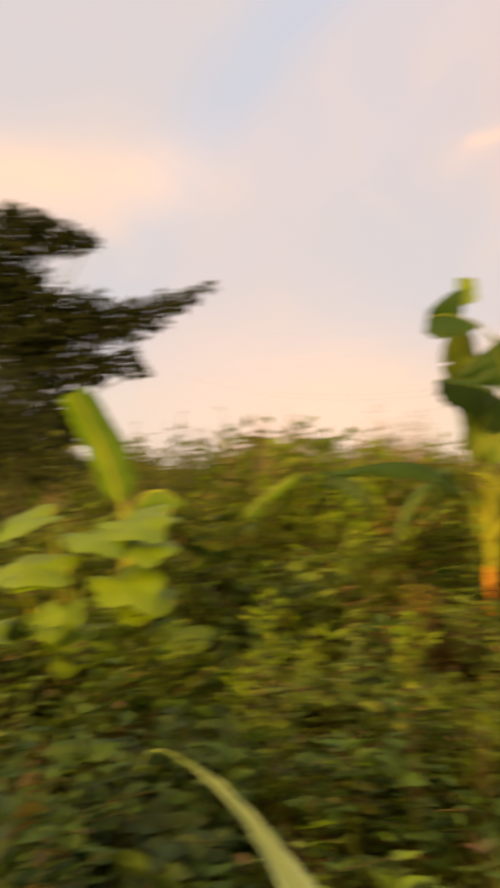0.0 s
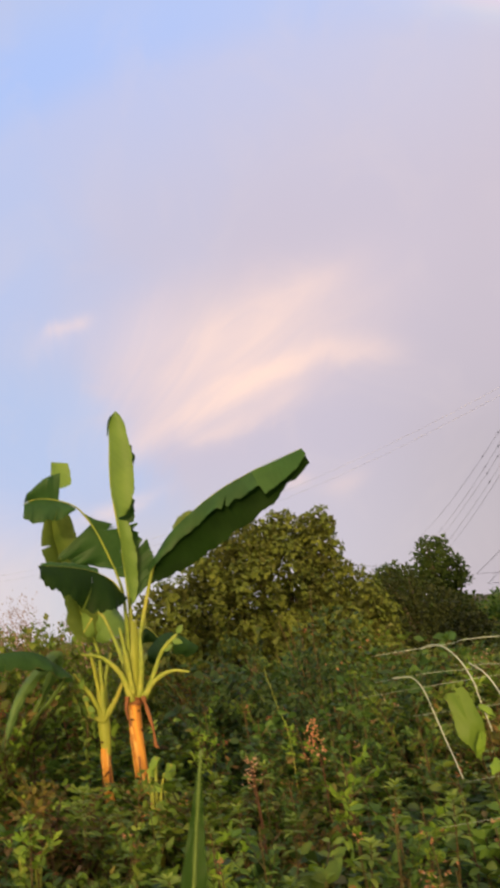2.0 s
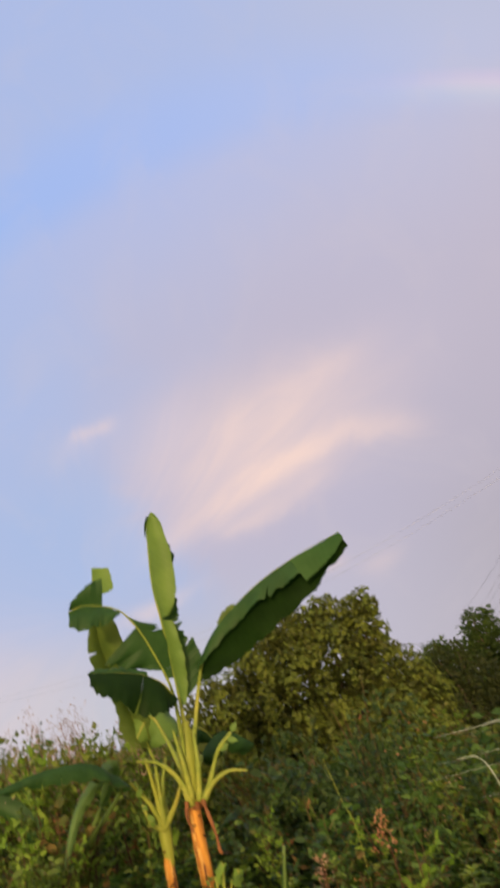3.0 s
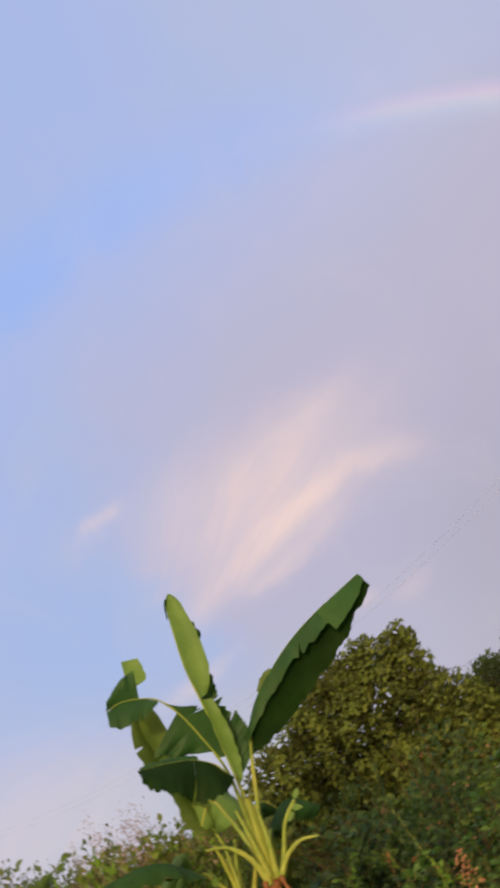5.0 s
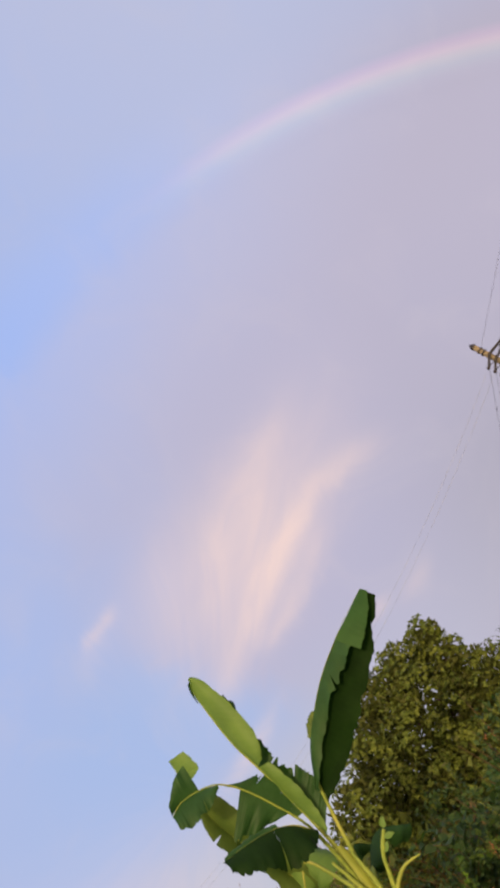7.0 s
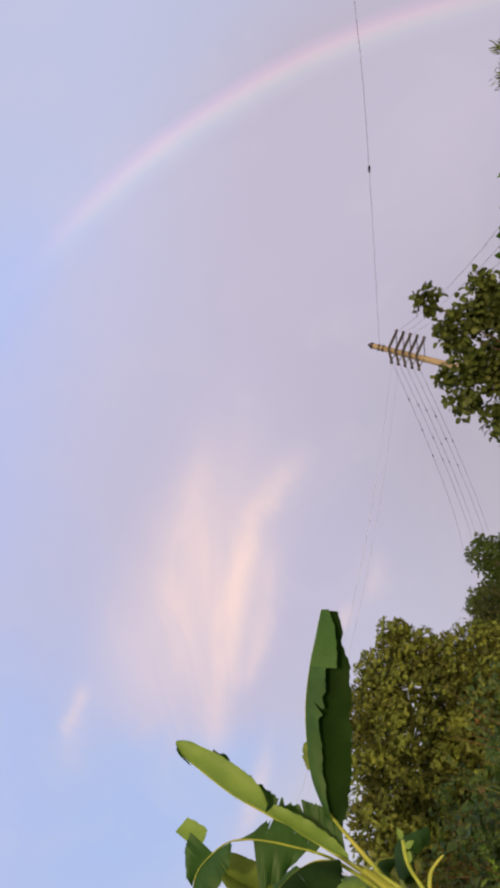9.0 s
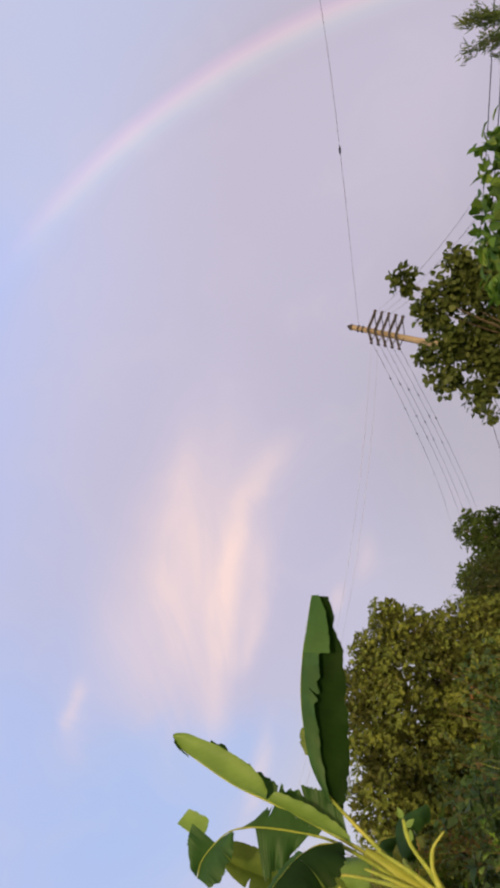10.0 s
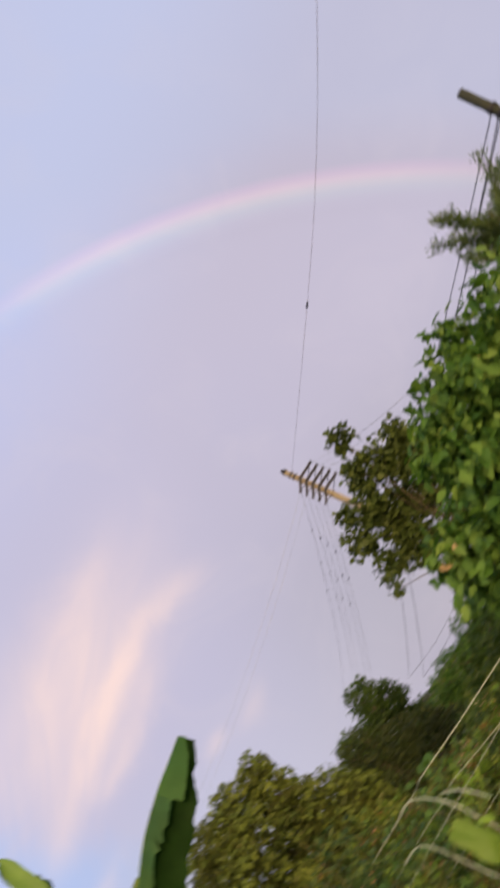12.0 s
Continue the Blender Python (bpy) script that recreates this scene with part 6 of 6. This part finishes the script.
clump_tree("green_tree", (10.9, 21.5, 0), (10.9, 21.5, 0.7), [(9.55, 21.5, 1.15, 0.45), (10.3, 21.4, 1.0, 0.75), (9.35, 21.5, 0.6, 0.6), (11.4, 21.5, 1.2, 0.8), (12.8, 21.5, 1.5, 1.0), (10.0, 21.2, 0.4, 0.7), (14.2, 21.5, 1.5, 1.3), (9.9, 21.3, 1.5, 0.22)], 0.12, 2100, GREEN_TREE,
           "bright green leafy tree in the distance", 45, shape=PLAIN, r0=0.1)
clump_tree("olive_tree", (8.0, 12.3, 0), (7.7, 12.0, 2.3), [(7.30, 11.00, 4.55, 0.21), (7.30, 11.00, 4.74, 0.09), (7.84, 10.88, 3.98, 0.23), (7.95, 11.04, 3.52, 0.32), (7.15, 11.34, 3.96, 0.32), (7.21, 11.78, 3.40, 0.40), (6.45, 11.75, 3.44, 0.29),
           (6.59, 12.02, 2.92, 0.31), (6.18, 11.89, 2.61, 0.12), (6.54, 11.58, 3.84, 0.18), (7.08, 11.15, 4.17, 0.15), (7.72, 11.69, 3.12, 0.38), (7.15, 12.04, 2.70, 0.38), (7.58, 11.18, 3.61, 0.32), (8.4, 11.6, 3.3, 0.55), (8.2, 12.0, 2.45, 0.6), (7.45, 11.10, 3.95, 0.26), (6.85, 11.55, 3.62, 0.30), (7.05, 11.80, 3.05, 0.34), (7.75, 11.0, 3.75, 0.26)], 0.095, 3500, OLIVE_TREE,
           "round-leaved olive-green tree below the power pole", 47, shape=ROUND, wide=0.8, r0=0.04, shell=0.75, droop=0.3)
clump_tree("leafy_tree", (5.0, 4.9, 0), (4.8, 4.9, 1.0), [(4.25, 4.65, 2.30, 0.32), (4.65, 4.45, 2.22, 0.45), (4.0, 4.95, 2.05, 0.42), (3.9, 5.1, 1.7, 0.44), (4.4, 4.85, 1.9, 0.62), (4.95, 4.45, 2.2, 0.6),
           (3.8, 5.35, 1.2, 0.45), (4.25, 5.1, 1.3, 0.62), (4.9, 4.8, 1.4, 0.75), (5.05, 4.0, 2.15, 0.5), (3.75, 5.5, 0.65, 0.5), (5.3, 4.0, 1.6, 0.7), (3.67, 5.37, 1.79, 0.34), (3.41, 5.54, 1.86, 0.20), (3.51, 5.48, 1.57, 0.35), (4.06, 5.10, 2.03, 0.36), (4.41, 4.67, 2.71, 0.15), (4.03, 4.99, 2.49, 0.20), (3.82, 5.15, 2.31, 0.22), (4.24, 4.81, 2.48, 0.25)], 0.125, 3600, GREEN_TREE,
           "bright green leafy tree with a few dried leaves", 49, shape=FINE, wide=0.62, r0=0.07, droop=0.9, shell=0.55, dry=14)
clump_tree("hedge_tree", (4.6, 8.7, 0), (4.6, 8.7, 0.6), [(4.4, 8.6, 0.85, 0.65), (3.8, 8.4, 0.6, 0.6), (5.2, 8.6, 1.2, 0.75), (5.9, 8.8, 1.8, 0.7), (4.8, 8.4, 0.6, 0.8), (6.0, 8.6, 1.0, 0.9)], 0.09, 1900, DARK_TREE,
           "dark green hedge bush under the trees", 51, shape=PLAIN, r0=0.07)
clump_tree("tall_weed_clump", (-3.5, 15.0, 0), (-3.5, 15.0, 0.9), [(-3.5, 15.0, 1.75, 0.5), (-4.2, 15.0, 1.6, 0.5), (-4.9, 15.0, 1.5, 0.5), (-3.0, 15.0, 1.3, 0.5), (-3.8, 15.0, 2.1, 0.3)], 0.09, 900, SCRUB,
           "tall loose clump of weeds on the horizon", 57, shape=PLAIN, r0=0.03, shell=0.8)
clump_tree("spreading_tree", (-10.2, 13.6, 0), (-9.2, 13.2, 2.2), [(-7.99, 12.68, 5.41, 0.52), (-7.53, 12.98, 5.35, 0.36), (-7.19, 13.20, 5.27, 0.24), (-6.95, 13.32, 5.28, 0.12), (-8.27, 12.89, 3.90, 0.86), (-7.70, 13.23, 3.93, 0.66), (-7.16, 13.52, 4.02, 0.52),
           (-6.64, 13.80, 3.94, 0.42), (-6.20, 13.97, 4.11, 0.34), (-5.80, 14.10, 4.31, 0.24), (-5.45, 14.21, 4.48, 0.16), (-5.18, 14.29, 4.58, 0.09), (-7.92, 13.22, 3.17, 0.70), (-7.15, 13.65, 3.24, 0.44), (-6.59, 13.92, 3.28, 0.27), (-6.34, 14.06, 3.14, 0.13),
           (-8.24, 13.12, 2.14, 0.95), (-7.60, 13.49, 2.28, 0.50), (-7.79, 13.41, 1.45, 0.60), (-8.50, 12.53, 4.80, 0.70), (-7.98, 12.92, 4.58, 0.42), (-9.6, 12.8, 4.4, 1.2), (-9.4, 12.8, 1.9, 1.2)], 0.14, 2900, SHADED_TREE,
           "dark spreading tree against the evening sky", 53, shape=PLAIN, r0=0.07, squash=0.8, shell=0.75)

# added nearer clump, filling in the spreading tree's dark lower mass
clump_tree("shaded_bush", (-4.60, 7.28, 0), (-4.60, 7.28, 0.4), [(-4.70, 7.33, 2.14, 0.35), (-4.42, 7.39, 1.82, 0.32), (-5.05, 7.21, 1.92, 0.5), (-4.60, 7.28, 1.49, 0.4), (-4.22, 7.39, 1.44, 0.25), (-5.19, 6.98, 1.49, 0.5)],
           0.075, 2600, SHADED_TREE, "dark clump added to stand in for the spreading tree's lower mass", 59, shape=PLAIN, r0=0.04)


def feathery_tree():
    rng = np.random.default_rng(61)
    foot = (7.6, 6.4, 0)
    t = thing("feathery_tree", foot, "feathery grey-green tree with rising sprays by the cables", "tree", "trees")
    w, g = Geo(), Geo()
    top = np.array([7.5, 6.1, 3.6])
    w.tube(curve([foot, (7.6, 6.3, 2.0), top], 12), np.linspace(0.07, 0.015, 12), 8)
    for k in range(64):
        s = rng.uniform(0.45, 1.0)
        a0 = np.array(foot) * (1 - s) + top * s
        a = rng.uniform(0, 2 * np.pi)
        ln = rng.uniform(0.4, 1.0) * (1.45 - s * 0.7)
        e = a0 + np.array([0.7 * math.cos(a), 0.7 * math.sin(a), 0.75]) * ln
        pts = curve([a0, (a0 + e) / 2 + np.array([0, 0, -0.06]), e], 12)
        w.tube(pts, np.linspace(0.006, 0.0015, 12), 4)
        n = 260
        p = pts[rng.integers(2, 12, n)] + rng.normal(0, 0.035, (n, 3))
        d = unit(e - a0) + rng.normal(0, 0.6, (n, 3))
        g.leaves(p, d, rng.normal(0, 1, (n, 3)), rng.uniform(0.05, 0.12, n), 0.014, PLAIN)
    part("trunk", w, BARK, t, "slender trunk and boughs")
    part("crown", g, NEEDLE, t)


feathery_tree()


# ---------------------------------------------------------------- power line
POLE = np.array([18.49, 29.30, 0.0])
POLE_TIP = np.array([16.89, 30.09, 10.96])
LEAN = unit(POLE_TIP - POLE)
LINE = unit(np.array([0.28, 0.96, 0.0]))
ACROSS = unit(np.array([0.873, -0.488, 0.0]) - LEAN * float(np.dot(np.array([0.873, -0.488, 0.0]), LEAN)))


def on_pole(below):
    """A point on the leaning pole's axis, some metres below its tip."""
    return POLE_TIP - LEAN * below


def arm_ends(k):
    """The two insulators of one of the five sloping crossarms."""
    root = on_pole(0.90 + 0.285 * k) - LINE * 0.15
    return root, root - ACROSS * 0.44 - LEAN * 0.25, root + ACROSS * 0.70 - LEAN * 0.12


def box(g, c, ax, ay, az, hx, hy, hz):
    c = np.array(c, float)
    v = [c + sx * hx * ax + sy * hy * ay + sz * hz * az for sx in (-1, 1) for sy in (-1, 1) for sz in (-1, 1)]
    g.add(np.array(v), [(0, 1, 3), (0, 3, 2), (4, 6, 7), (4, 7, 5), (0, 4, 5), (0, 5, 1), (2, 3, 7), (2, 7, 6), (0, 2, 6), (0, 6, 4), (1, 5, 7), (1, 7, 3)])


def main_pole():
    p = thing("utility_pole", tuple(POLE), "tapered leaning concrete power pole with stacked crossarms", "utility pole", "utility poles")
    g = Geo()
    g.tube([lerp(POLE - LEAN * 0.1, on_pole(0.12), q) for q in np.linspace(0, 1, 14)], np.linspace(0.19, 0.110, 14), 8, cap=True)
    part("shaft", g, CONCRETE, p, "sunlit buff concrete shaft", smooth=False)
    g = Geo()
    g.tube([on_pole(0.22), on_pole(0.16), on_pole(0.06), on_pole(0)], (0.135, 0.13, 0.07, 0.02), 10, cap=True)
    part("cap", g, STEEL, p, "dark steel cap")
    for q in (0.50, 0.68):
        g = Geo()
        g.tube([on_pole(q), on_pole(q - 0.05)], 0.15, 10, cap=True)
        part("collar", g, STEEL, p, "steel band")
    for k in range(5):
        root, left, right = arm_ends(k)
        g = Geo()
        for tip in (left, right):
            d = unit(tip - root)
            box(g, (root + tip) / 2, d, LINE, np.cross(d, LINE), np.linalg.norm(tip - root) / 2, 0.042, 0.050)
        arm = part("crossarm", g, STEEL, p, "dark steel crossarm", smooth=False)
        for tip in (left, right):
            h = Geo()
            d = unit(tip - root) * 0.6 + LEAN * 0.2
            h.tube([tip - d * 0.05, tip + d * 0.04, tip + d * 0.05, tip + d * 0.12, tip + d * 0.13, tip + d * 0.20], (0.04, 0.04, 0.085, 0.08, 0.06, 0.05), 8, cap=True)
            part("insulator", h, CERAMIC, arm, "dark glazed insulator")
        h = Geo()
        for tip in (left, right):
            h.tube([lerp(root, tip, 0.95), root - LEAN * 0.02 + LINE * 0.04 + (tip - root) * 0.1 - LEAN * 0.3], 0.02, 5)
        part("brace", h, STEEL, arm, "thin steel brace")


main_pole()
NEAR = (11.68, 7.82, 5.85)


def near_pole():
    x, y, z = NEAR
    p = thing("utility_pole", (x, y, 0), "weathered round pole with cables close to the trees", "utility pole", "utility poles")
    g = Geo()
    zs = np.linspace(-0.1, z, 12)
    g.tube([(x, y, q) for q in zs], np.linspace(0.11, 0.078, 12), 12, cap=True)
    part("shaft", g, WOOD_POLE, p, "weathered grey-green shaft")
    for q in (z - 0.60, z - 0.76):
        h = Geo()
        h.tube([(x, y, q), (x, y, q + 0.06)], 0.1, 12, cap=True)
        part("collar", h, STEEL, p, "steel cable band")


near_pole()


def cable(name, a, b, sag, r, mat, label, bead=None, n=28, group="overhead wires"):
    a, b = np.array(a, float), np.array(b, float)
    t = np.linspace(0, 1, n)[:, None]
    pts = a * (1 - t) + b * t - np.array([0, 0, 1]) * sag * 4 * t * (1 - t)
    g = Geo()
    g.tube(pts, r, 5)
    o = tagged(new(name, g.mesh(name, mat)), label, "cable", group)
    if bead is not None:
        for s in bead:
            i = s * (n - 1)
            k = min(int(i), n - 2)
            c = pts[k] + (pts[k + 1] - pts[k]) * (i - k)
            h = Geo()
            d = unit(pts[k + 1] - pts[k])
            h.tube([c - d * 0.13, c - d * 0.06, c + d * 0.06, c + d * 0.13], (0.010, 0.032, 0.032, 0.010), 7, cap=True)
            part("spacer", h, STEEL, o, "dark line spacer")
    return o


FAR = np.array([25.21, 70.63, 0.0])
for k in range(5):
    root, left, right = arm_ends(k)
    f = FAR + np.array([0.0, 0.0, (6.76, 5.58, 5.06, 4.14, 3.6)[k]])
    cable("power_wire", left, f, 0.5, 0.0085, WIRE, "thin grey power wire running to a far pole", (0.10 + 0.01 * k, 0.20 + 0.015 * (k % 3), 0.30) if k < 4 else (0.2,))
    if k < 3:
        n = np.array([13.76, 14.55, 4.98 - 0.35 * k])
        cable("power_wire", right, n, 0.3, 0.007, WIRE, "thin grey power wire passing behind the trees", (0.35,) if k == 0 else None)
top = on_pole(0.50)
g = Geo()
g.tube(curve([top, (16.04, 19.19, 10.38), (15.8, 14.3, 10.55), (15.5, 9.9, 10.9), (15.1, 3.0, 11.8)], 40), 0.006, 5)
wire = tagged(new("overhead_wire", g.mesh("overhead_wire", WIRE)), "single grey wire passing high overhead", "cable", "overhead wires")
g = Geo()
g.tube([(16.05, 19.36, 10.385), (16.04, 19.26, 10.38), (16.04, 19.12, 10.38), (16.035, 19.02, 10.375)], (0.010, 0.034, 0.034, 0.010), 7, cap=True)
part("spacer", g, STEEL, wire, "dark line spacer")
for k in range(2):
    cable("overhead_wire", arm_ends(k)[1], (-22.5 + 0.5 * k, 55.6, 8.0 - 0.25 * k), 3.5, 0.005, FAINT, "faint single wire crossing the sky")
for k, dz in enumerate((0.57, 0.73)):
    n = np.array(NEAR) - np.array([0, 0, dz])
    q = on_pole(4.85 + 0.35 * k) - LINE * 0.2
    for j in range(2):
        off = np.array([0.05 * j, 0, -0.10 * j])
        cable("telephone_cable", n + off, q + off, 0.15 + 0.12 * j, 0.010, CABLE, "black telephone cable between the poles")
    end = np.array([(31.05, 73.75, 3.33), (31.8, 73.4, 2.35)][k])
    cable("telephone_cable", q, end, 0.2, 0.016, CABLE, "black telephone cable running to a far pole")
    cable("service_wire", end, end + np.array([6.0, -4.0, 0.1 + 0.4 * k]), 0.25, 0.015, CABLE, "thin dark service wire branching off the cables")
